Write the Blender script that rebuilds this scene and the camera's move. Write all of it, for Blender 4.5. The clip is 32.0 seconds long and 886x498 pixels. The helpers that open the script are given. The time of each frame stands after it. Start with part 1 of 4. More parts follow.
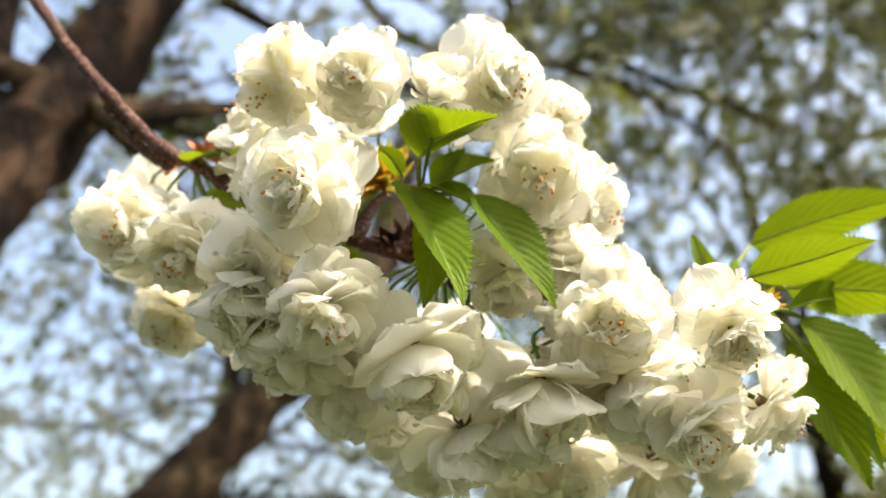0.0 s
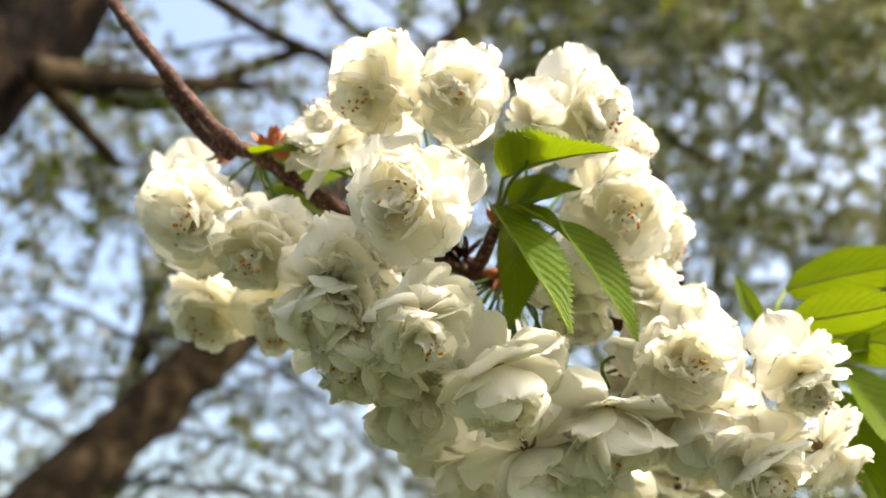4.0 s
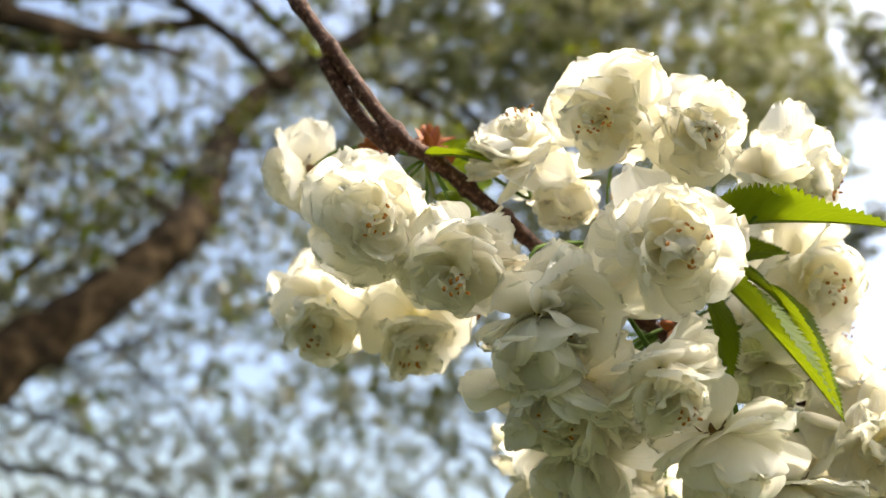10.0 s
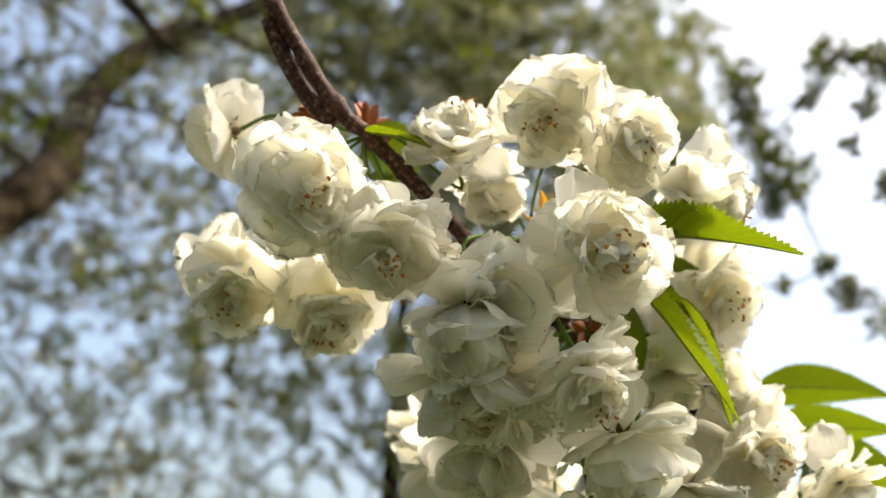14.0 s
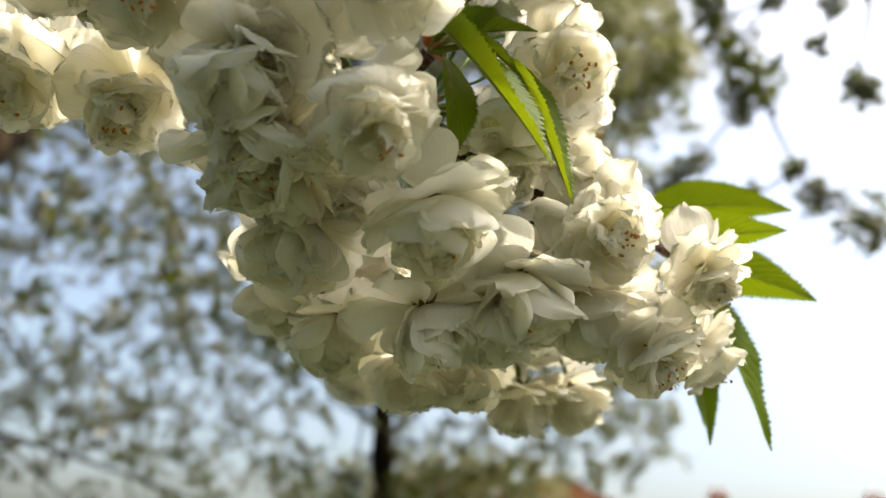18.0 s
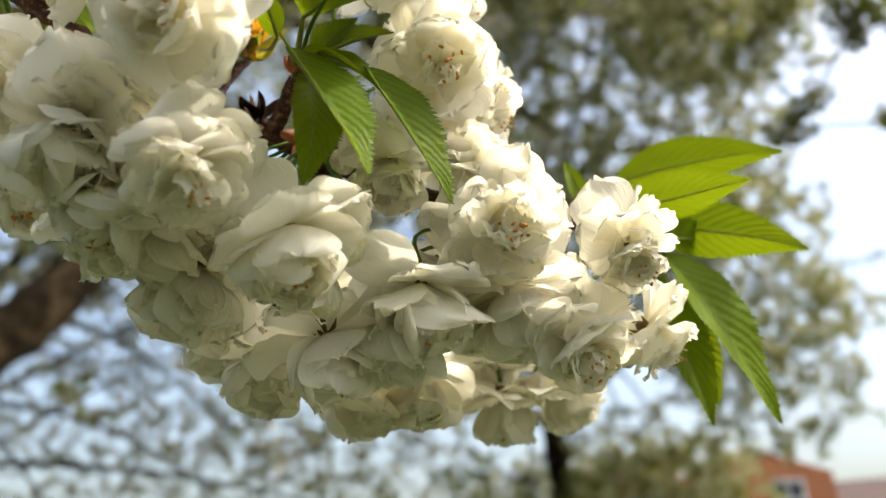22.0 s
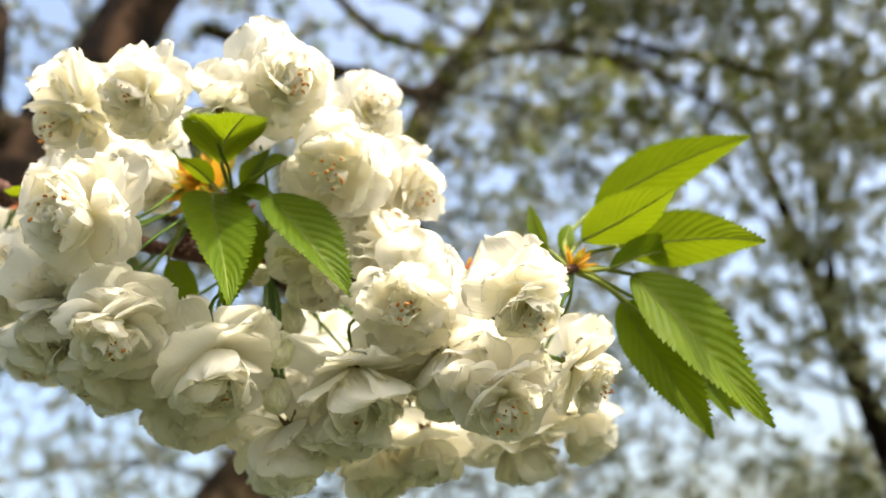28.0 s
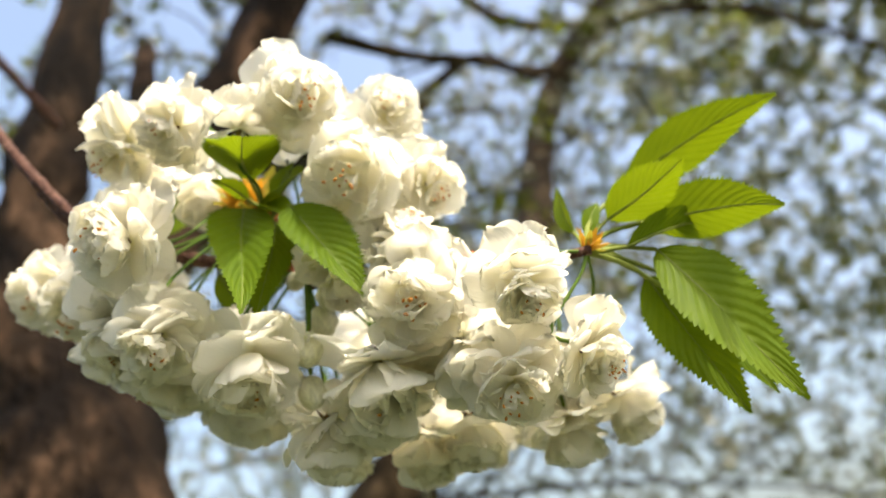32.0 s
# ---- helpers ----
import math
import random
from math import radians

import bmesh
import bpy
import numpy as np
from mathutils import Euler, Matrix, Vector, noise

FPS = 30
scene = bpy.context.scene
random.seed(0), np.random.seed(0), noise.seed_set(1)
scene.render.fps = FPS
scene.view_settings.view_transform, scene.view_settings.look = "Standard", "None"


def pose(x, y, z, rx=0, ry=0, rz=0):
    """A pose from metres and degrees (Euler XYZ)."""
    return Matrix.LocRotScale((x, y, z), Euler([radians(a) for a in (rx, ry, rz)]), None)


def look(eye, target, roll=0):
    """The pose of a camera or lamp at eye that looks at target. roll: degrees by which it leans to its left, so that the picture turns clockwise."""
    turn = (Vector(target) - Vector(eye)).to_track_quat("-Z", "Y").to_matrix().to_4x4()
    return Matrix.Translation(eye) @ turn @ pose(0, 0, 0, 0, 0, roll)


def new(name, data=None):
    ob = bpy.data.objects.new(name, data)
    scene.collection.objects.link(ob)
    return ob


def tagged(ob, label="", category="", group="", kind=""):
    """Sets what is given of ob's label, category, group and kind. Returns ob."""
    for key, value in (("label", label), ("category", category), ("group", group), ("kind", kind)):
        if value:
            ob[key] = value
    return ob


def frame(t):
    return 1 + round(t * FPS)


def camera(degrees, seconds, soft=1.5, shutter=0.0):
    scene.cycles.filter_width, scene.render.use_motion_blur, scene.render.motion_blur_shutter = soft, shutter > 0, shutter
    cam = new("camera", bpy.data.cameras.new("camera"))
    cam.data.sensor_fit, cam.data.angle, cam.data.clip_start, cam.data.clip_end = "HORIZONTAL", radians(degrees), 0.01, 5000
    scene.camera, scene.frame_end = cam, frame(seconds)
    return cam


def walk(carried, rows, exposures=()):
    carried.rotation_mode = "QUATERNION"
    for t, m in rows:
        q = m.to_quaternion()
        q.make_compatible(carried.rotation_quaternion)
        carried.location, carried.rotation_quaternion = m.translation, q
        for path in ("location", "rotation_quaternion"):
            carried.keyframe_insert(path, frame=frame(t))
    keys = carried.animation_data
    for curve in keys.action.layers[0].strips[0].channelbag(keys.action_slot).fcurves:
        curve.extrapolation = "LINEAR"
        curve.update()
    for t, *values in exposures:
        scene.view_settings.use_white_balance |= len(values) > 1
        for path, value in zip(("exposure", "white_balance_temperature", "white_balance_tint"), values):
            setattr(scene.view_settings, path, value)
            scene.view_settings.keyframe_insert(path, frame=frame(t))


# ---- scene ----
cam = camera(59.1, 32.0)
cam.data.dof.use_dof = True
cam.data.dof.focus_distance = 0.275
cam.data.dof.aperture_fstop = 7.0
METRES, EYE, TILT, LEAN, TURN = 0.72, 1.75, 26.0, 0.0, 0.0
EXPOSURES = [(t, stops, 6850, 6) for t, stops in ((0.0, 0.12), (6.0, 0.02), (10.0, -0.13), (13.0, -0.31), (16.0, -0.42), (20.0, -0.36), (23.0, -0.15), (26.0, -0.05), (29.0, -0.08), (32.0, -0.11))]
ROWS = [
    (0.0, 0.0, 0.0, 0.0, 0.0, 0.0, -0.0),
    (0.5, -0.0116, -0.0014, 0.0013, -0.68, -0.01, -0.76),
    (1.0, -0.0244, -0.003, 0.0034, -1.38, 0.01, -1.5),
    (1.5, -0.0383, -0.0007, 0.0025, -2.06, 0.05, -2.2),
    (2.0, -0.0555, 0.0063, -0.0035, -2.77, 0.12, -2.88),
    (2.5, -0.072, 0.0097, -0.0024, -3.5, 0.17, -3.54),
    (3.0, -0.0856, 0.0065, -0.002, -4.23, 0.21, -4.21),
    (3.5, -0.0871, 0.0022, 0.0031, -4.94, 0.25, -4.87),
    (5.5, -0.139, 0.0163, 0.0038, -7.85, 0.74, -7.24),
    (6.0, -0.1595, 0.0251, -0.0002, -8.62, 0.9, -7.86),
    (6.5, -0.172, 0.033, -0.0014, -9.37, 1.05, -8.46),
    (7.0, -0.1807, 0.0382, -0.003, -10.11, 1.24, -9.09),
    (7.5, -0.1892, 0.0441, -0.0011, -10.87, 1.43, -9.78),
    (8.0, -0.2097, 0.0508, -0.0011, -11.75, 1.62, -10.48),
    (8.5, -0.2324, 0.0589, -0.0062, -12.71, 1.88, -11.27),
    (9.0, -0.251, 0.0671, -0.0089, -13.8, 2.16, -12.06),
    (9.5, -0.2635, 0.0753, -0.0121, -14.99, 2.47, -12.9),
    (10.0, -0.2693, 0.0834, -0.0135, -16.25, 2.78, -13.79),
    (10.5, -0.273, 0.087, -0.0114, -17.61, 3.12, -14.78),
    (11.0, -0.2836, 0.0871, -0.0123, -19.05, 3.47, -15.71),
    (11.5, -0.2943, 0.0916, -0.0145, -20.55, 3.84, -16.61),
    (12.0, -0.297, 0.094, -0.0169, -22.02, 4.26, -17.5),
    (12.5, -0.307, 0.0953, -0.0185, -23.46, 4.67, -18.26),
    (13.0, -0.3079, 0.0985, -0.0167, -24.73, 5.01, -18.89),
    (13.5, -0.3052, 0.1, -0.0214, -25.81, 5.25, -19.32),
    (15.5, -0.2537, 0.0876, -0.0481, -27.83, 4.07, -18.91),
    (16.0, -0.2414, 0.086, -0.0558, -27.9, 3.46, -18.75),
    (16.5, -0.2224, 0.0898, -0.0631, -27.89, 2.85, -18.51),
    (17.0, -0.1983, 0.099, -0.069, -27.81, 2.25, -18.16),
    (17.5, -0.1792, 0.1012, -0.0756, -27.67, 1.67, -17.53),
    (18.0, -0.1689, 0.0942, -0.0805, -27.34, 1.15, -16.77),
    (18.5, -0.1497, 0.0886, -0.0826, -26.71, 0.67, -15.72),
    (19.0, -0.1195, 0.0954, -0.0832, -25.73, 0.23, -14.51),
    (19.5, -0.0993, 0.108, -0.0845, -24.49, -0.07, -13.19),
    (20.0, -0.0945, 0.1159, -0.0847, -23.1, -0.31, -11.73),
    (20.5, -0.0877, 0.1074, -0.0798, -21.54, -0.51, -10.3),
    (21.0, -0.0782, 0.0917, -0.0696, -19.89, -0.66, -9.02),
    (21.5, -0.0645, 0.077, -0.0547, -18.24, -0.85, -7.69),
    (22.0, -0.0491, 0.0628, -0.0476, -16.63, -0.98, -6.4),
    (22.5, -0.0384, 0.0468, -0.0394, -15.07, -1.13, -5.05),
    (23.0, -0.0297, 0.0363, -0.0398, -13.58, -1.23, -3.64),
    (23.5, -0.0149, 0.0407, -0.0436, -12.05, -1.25, -2.17),
    (24.0, 0.0061, 0.0502, -0.0428, -10.4, -1.18, -0.9),
    (24.5, 0.0264, 0.0452, -0.0343, -8.73, -1.14, 0.31),
    (25.0, 0.0341, 0.0312, -0.0245, -7.13, -0.98, 1.58),
    (25.5, 0.0437, 0.0306, -0.0233, -5.58, -0.73, 2.82),
    (27.5, 0.1143, 0.0047, -0.0095, 0.42, -0.13, 6.34),
    (28.0, 0.1268, -0.0005, -0.012, 1.81, -0.08, 7.17),
    (28.5, 0.1452, 0.0056, -0.0176, 3.3, -0.06, 7.93),
    (29.0, 0.161, 0.0029, -0.0202, 4.81, 0.0, 8.84),
    (29.5, 0.1768, -0.0031, -0.014, 6.34, -0.02, 9.51),
    (30.0, 0.192, -0.0108, -0.0112, 7.83, -0.01, 10.14),
    (30.5, 0.1983, -0.0057, -0.0165, 9.25, 0.14, 10.83),
    (31.0, 0.2018, 0.0039, -0.0266, 10.55, 0.34, 11.51),
    (31.5, 0.1978, 0.0047, -0.0282, 11.64, 0.49, 11.95),
    (32.0, 0.205, -0.0031, -0.0197, 12.58, 0.57, 12.24),
]
walk(cam, [(t, pose(0, 0, EYE, TILT, LEAN, TURN) @ pose(METRES * x, METRES * y, METRES * z, 90 + pitch, roll, yaw)) for t, x, y, z, yaw, pitch, roll in ROWS], EXPOSURES)

# ---- light ----
SUN_AZ, SUN_EL = 119.0, 60.0          # degrees from ahead towards the right, and above the horizon
world = bpy.data.worlds.new("world")
scene.world = world
world.use_nodes = True
wn = world.node_tree.nodes
wn.clear()
sky = wn.new("ShaderNodeTexSky")
sky.sky_type, sky.sun_disc = "NISHITA", False
sky.sun_elevation, sky.sun_rotation = radians(SUN_EL), radians(SUN_AZ)
sky.air_density, sky.dust_density, sky.ozone_density = 1.0, 7.0, 1.0
back = wn.new("ShaderNodeBackground")
back.inputs[1].default_value = 0.49
wout = wn.new("ShaderNodeOutputWorld")
world.node_tree.links.new(sky.outputs[0], back.inputs[0])
world.node_tree.links.new(back.outputs[0], wout.inputs[0])
sun_data = bpy.data.lights.new("sun", "SUN")
sun_data.energy, sun_data.angle, sun_data.color = 5.0, radians(0.53), (1.0, 0.95, 0.87)
sun = new("sun", sun_data)
sa, se = radians(SUN_AZ), radians(SUN_EL)
SUN_WAY = Vector((math.sin(sa) * math.cos(se), math.cos(sa) * math.cos(se), math.sin(se)))
sun.matrix_world = look(SUN_WAY * 30, (0, 0, 0))


# ---- materials ----
def material(name):
    m = bpy.data.materials.new(name)
    m.use_nodes = True
    m.node_tree.nodes.clear()
    return m, m.node_tree.nodes, m.node_tree.links


def noise_node(n, l, vec, scale, detail=4.0, rough=0.55):
    t = n.new("ShaderNodeTexNoise")
    t.inputs["Scale"].default_value = scale
    t.inputs["Detail"].default_value = detail
    t.inputs["Roughness"].default_value = rough
    if vec is not None:
        l.new(vec, t.inputs["Vector"])
    return t


def ramp_node(n, l, fac, stops):
    r = n.new("ShaderNodeValToRGB")
    e = r.color_ramp.elements
    while len(e) < len(stops):
        e.new(0.5)
    for k, (p, c) in zip(e, stops):
        k.position, k.color = p, (*c, 1)
    l.new(fac, r.inputs[0])
    return r


def scaled(n, l, vec, s):
    m = n.new("ShaderNodeMapping")
    m.inputs["Scale"].default_value = s
    l.new(vec, m.inputs["Vector"])
    return m.outputs[0]


def mixed(n, l, fac, a, b, how="MIX"):
    m = n.new("ShaderNodeMix")
    m.data_type, m.blend_type = "RGBA", how
    if isinstance(fac, float):
        m.inputs[0].default_value = fac
    else:
        l.new(fac, m.inputs[0])
    for s, v in ((m.inputs[6], a), (m.inputs[7], b)):
        if isinstance(v, tuple):
            s.default_value = (*v, 1)
        else:
            l.new(v, s)
    return m.outputs[2]


def bump_node(n, l, height, strength, distance):
    b = n.new("ShaderNodeBump")
    b.inputs["Strength"].default_value, b.inputs["Distance"].default_value = strength, distance
    l.new(height, b.inputs["Height"])
    return b.outputs[0]


def thin(name, colour, through_colour, share, rough, normal=None, n=None, l=None, m=None, sheen=0.0, gloss=0.2):
    """A thin sheet: reflects from either face and lets part of the light through."""
    p = n.new("ShaderNodeBsdfPrincipled")
    p.inputs["Roughness"].default_value = rough
    p.inputs["Specular IOR Level"].default_value = gloss
    p.inputs["Sheen Weight"].default_value = sheen
    t = n.new("ShaderNodeBsdfTranslucent")
    for s, v in ((p.inputs["Base Color"], colour), (t.inputs["Color"], through_colour)):
        if isinstance(v, tuple):
            s.default_value = (*v, 1)
        else:
            l.new(v, s)
    if normal is not None:
        l.new(normal, p.inputs["Normal"])
        l.new(normal, t.inputs["Normal"])
    mix = n.new("ShaderNodeMixShader")
    mix.inputs[0].default_value = share
    l.new(p.outputs[0], mix.inputs[1])
    l.new(t.outputs[0], mix.inputs[2])
    o = n.new("ShaderNodeOutputMaterial")
    l.new(mix.outputs[0], o.inputs[0])
    return m


def petal_material():
    m, n, l = material("petal")
    uv = n.new("ShaderNodeUVMap").outputs[0]
    info = n.new("ShaderNodeObjectInfo")
    sep = n.new("ShaderNodeSeparateXYZ")
    l.new(uv, sep.inputs[0])
    base = ramp_node(n, l, sep.outputs[1], [(0.0, (0.86, 0.85, 0.58)), (0.18, (0.89, 0.88, 0.81)), (0.45, (0.905, 0.90, 0.872))])
    tone = ramp_node(n, l, info.outputs["Random"], [(0.0, (0.985, 0.98, 0.965)), (0.5, (1, 1, 1)), (0.95, (1.0, 0.995, 0.98)), (1.0, (1.0, 0.965, 0.93))])
    col = mixed(n, l, 1.0, base.outputs[0], tone.outputs[0], "MULTIPLY")
    # a few brown specks and bruised margins
    off = n.new("ShaderNodeVectorMath")
    off.operation = "ADD"
    l.new(uv, off.inputs[0])
    l.new(info.outputs["Random"], off.inputs[1])
    speck = noise_node(n, l, scaled(n, l, off.outputs[0], (3.5, 3.5, 1)), 3.0, 2.0)
    mark = ramp_node(n, l, speck.outputs[0], [(0.74, (0, 0, 0)), (0.78, (1, 1, 1))])
    col = mixed(n, l, mark.outputs[0], col, (0.50, 0.34, 0.16))
    veins = noise_node(n, l, scaled(n, l, uv, (26.0, 2.2, 1.0)), 1.0, 3.0)
    soft = noise_node(n, l, scaled(n, l, off.outputs[0], (4.0, 4.0, 1.0)), 1.0, 2.0)
    h = n.new("ShaderNodeMath")
    h.operation = "ADD"
    l.new(veins.outputs[0], h.inputs[0])
    l.new(soft.outputs[0], h.inputs[1])
    nor = bump_node(n, l, h.outputs[0], 0.5, 0.0008)
    thru = mixed(n, l, 1.0, col, (1.0, 0.973, 0.865), "MULTIPLY")
    return thin("petal", col, thru, 0.67, 0.5, nor, n, l, m, 0.0)


def leaf_material(name, top, pale, through_colour, share=0.45):
    m, n, l = material(name)
    uv = n.new("ShaderNodeUVMap").outputs[0]
    sep = n.new("ShaderNodeSeparateXYZ")
    l.new(uv, sep.inputs[0])
    # side veins slant from the midrib to the margin
    ab = n.new("ShaderNodeMath")
    ab.operation = "ABSOLUTE"
    sub = n.new("ShaderNodeMath")
    sub.operation = "SUBTRACT"
    sub.inputs[1].default_value = 0.5
    l.new(sep.outputs[0], sub.inputs[0])
    l.new(sub.outputs[0], ab.inputs[0])
    mul = n.new("ShaderNodeMath")
    mul.operation = "MULTIPLY_ADD"
    mul.inputs[1].default_value = -0.55
    l.new(ab.outputs[0], mul.inputs[0])
    l.new(sep.outputs[1], mul.inputs[2])
    comb = n.new("ShaderNodeCombineXYZ")
    l.new(mul.outputs[0], comb.inputs[1])
    w = n.new("ShaderNodeTexWave")
    w.wave_type, w.bands_direction, w.wave_profile = "BANDS", "Y", "SIN"
    w.inputs["Scale"].default_value = 3.6
    w.inputs["Distortion"].default_value = 0.25
    w.inputs["Detail"].default_value = 1.0
    l.new(comb.outputs[0], w.inputs["Vector"])
    vein = ramp_node(n, l, w.outputs["Fac"], [(0.0, (1, 1, 1)), (0.16, (0, 0, 0))])
    big = noise_node(n, l, scaled(n, l, uv, (3, 4, 1)), 1.3, 4.0)
    c = ramp_node(n, l, big.outputs[0], [(0.3, top), (0.75, pale)])
    c2 = mixed(n, l, vein.outputs[0], c.outputs[0], tuple(v * 1.12 for v in pale))
    fine = noise_node(n, l, scaled(n, l, uv, (40, 60, 1)), 1.0, 2.0)
    hh = n.new("ShaderNodeMath")
    hh.operation = "MULTIPLY_ADD"
    hh.inputs[1].default_value = 0.25
    l.new(fine.outputs[0], hh.inputs[0])
    l.new(w.outputs["Fac"], hh.inputs[2])
    nor = bump_node(n, l, hh.outputs[0], 0.4, 0.0005)
    thru = mixed(n, l, vein.outputs[0], through_colour, tuple(v * 0.85 for v in through_colour))
    return thin(name, c2, thru, share, 0.5, nor, n, l, m, 0.0, 0.10)


def plain(name, stops, scale, rough, bump=0.0, dist=0.001, metal=0.0, stretch=(1, 1, 1), gloss=0.5):
    m, n, l = material(name)
    tc = n.new("ShaderNodeTexCoord").outputs["Object"]
    t = noise_node(n, l, scaled(n, l, tc, stretch), scale, 6.0)
    c = ramp_node(n, l, t.outputs[0], stops).outputs[0]
    fine = noise_node(n, l, scaled(n, l, tc, stretch), scale * 5.3, 4.0)
    c = mixed(n, l, 0.35, c, ramp_node(n, l, fine.outputs[0], [(0.35, (0.45, 0.45, 0.45)), (0.65, (1.25, 1.25, 1.25))]).outputs[0], "MULTIPLY")
    p = n.new("ShaderNodeBsdfPrincipled")
    p.inputs["Roughness"].default_value, p.inputs["Metallic"].default_value = rough, metal
    p.inputs["Specular IOR Level"].default_value = gloss
    l.new(c, p.inputs["Base Color"])
    if bump:
        add = n.new("ShaderNodeMath")
        add.operation = "ADD"
        l.new(t.outputs[0], add.inputs[0])
        l.new(fine.outputs[0], add.inputs[1])
        l.new(bump_node(n, l, add.outputs[0], bump, dist), p.inputs["Normal"])
    o = n.new("ShaderNodeOutputMaterial")
    l.new(p.outputs[0], o.inputs[0])
    return m


def foliage_material(name, stops, through_gain, share):
    m, n, l = material(name)
    g = n.new("ShaderNodeNewGeometry")
    c = ramp_node(n, l, g.outputs["Random Per Island"], stops).outputs[0]
    thru = mixed(n, l, 1.0, c, through_gain, "MULTIPLY")
    return thin(name, c, thru, share, 0.5, None, n, l, m)


PETAL = petal_material()
LEAF = leaf_material("leaf", (0.070, 0.130, 0.007), (0.12, 0.19, 0.012), (0.25, 0.31, 0.006), 0.46)
LEAF_LIGHT = leaf_material("young leaf", (0.11, 0.18, 0.010), (0.16, 0.23, 0.016), (0.19, 0.25, 0.005), 0.45)
BARK = plain("twig bark", [(0.3, (0.030, 0.011, 0.007)), (0.55, (0.10, 0.040, 0.025)), (0.72, (0.34, 0.21, 0.16))], 420, 0.55, 0.8, 0.0008, 0, (1, 1, 1), 0.2)
PETIOLE = plain("leaf stalk", [(0.35, (0.15, 0.19, 0.03)), (0.7, (0.24, 0.27, 0.06))], 180, 0.6, 0.2, 0.0003, 0, (1, 1, 1), 0.15)
STEM = plain("green stem", [(0.35, (0.07, 0.14, 0.015)), (0.7, (0.13, 0.20, 0.03))], 180, 0.6, 0.2, 0.0003, 0, (1, 1, 1), 0.15)
CALYX = plain("calyx", [(0.35, (0.17, 0.045, 0.018)), (0.5, (0.17, 0.09, 0.03)), (0.65, (0.13, 0.15, 0.04))], 220, 0.5, 0.2, 0.0003)
SCALE = plain("bud scale", [(0.3, (0.26, 0.035, 0.012)), (0.5, (0.42, 0.10, 0.018)), (0.72, (0.50, 0.24, 0.04))], 150, 0.5, 0.4, 0.0004)
ANTHER = plain("anther", [(0.3, (0.34, 0.11, 0.006)), (0.7, (0.55, 0.22, 0.014))], 500, 0.6)
FILAMENT = plain("filament", [(0.3, (0.72, 0.68, 0.40)), (0.7, (0.82, 0.78, 0.58))], 300, 0.5)
BUD = plain("bud petal", [(0.3, (0.60, 0.58, 0.34)), (0.7, (0.80, 0.77, 0.60))], 160, 0.45, 0.3, 0.0004, 0, (1, 1, 0.2))
TRUNK = plain("trunk bark", [(0.40, (0.005, 0.003, 0.002)), (0.52, (0.020, 0.012, 0.007)), (0.66, (0.095, 0.056, 0.034))], 8.0, 0.9, 1.0, 0.04, 0, (1, 1, 0.45), 0.1)
LIMB = plain("limb bark", [(0.3, (0.008, 0.006, 0.004)), (0.5, (0.032, 0.022, 0.012)), (0.68, (0.11, 0.076, 0.042))], 9.0, 0.9, 1.0, 0.02, 0, (1, 1, 1), 0.1)
TWIG = plain("twig", [(0.3, (0.014, 0.011, 0.007)), (0.7, (0.034, 0.027, 0.019))], 12, 0.9, 0, 0.001, 0, (1, 1, 1), 0.1)
CROWN_LEAF = foliage_material("crown leaf", [(0.0, (0.050, 0.058, 0.010)), (0.55, (0.085, 0.100, 0.014)), (0.85, (0.15, 0.18, 0.020)), (1.0, (0.12, 0.085, 0.022))], (1.8, 1.9, 0.7), 0.45)
# White blossom twice: sunlight put into the first colour, shade into the second.
CROWN_LIT = foliage_material("lit blossom", [(0.0, (0.26, 0.27, 0.09)), (0.4, (0.40, 0.38, 0.20)), (0.75, (0.76, 0.74, 0.60)), (1.0, (0.30, 0.34, 0.06))], (0.95, 0.95, 0.85), 0.35)
CROWN_SHADED = foliage_material("shaded blossom", [(0.0, (0.10, 0.10, 0.06)), (0.55, (0.22, 0.22, 0.15)), (0.85, (0.62, 0.61, 0.54)), (1.0, (0.20, 0.19, 0.10))], (0.9, 0.9, 0.75), 0.3)
BRACT = foliage_material("golden bract", [(0.0, (0.55, 0.26, 0.03)), (1.0, (0.66, 0.42, 0.07))], (1.1, 1.0, 0.5), 0.4)
BRACT_GREEN = foliage_material("greenish bract", [(0.0, (0.30, 0.30, 0.05)), (1.0, (0.40, 0.36, 0.07))], (1.1, 1.0, 0.5), 0.4)
GRASS = plain("grass", [(0.3, (0.028, 0.040, 0.012)), (0.7, (0.055, 0.070, 0.024))], 3.0, 0.9, 0.6, 0.02)
BRICK = plain("brick wall", [(0.3, (0.36, 0.12, 0.05)), (0.7, (0.52, 0.20, 0.085))], 2.0, 0.85, 0.4, 0.01)
TILE = plain("roof tile", [(0.3, (0.040, 0.024, 0.021)), (0.7, (0.080, 0.045, 0.036))], 3.0, 0.8, 0.4, 0.02)
WHITE = plain("white paint", [(0.3, (0.74, 0.74, 0.72)), (0.7, (0.82, 0.82, 0.80))], 4.0, 0.5)
GLASS = plain("window glass", [(0.3, (0.03, 0.035, 0.04)), (0.7, (0.05, 0.055, 0.06))], 2.0, 0.08)


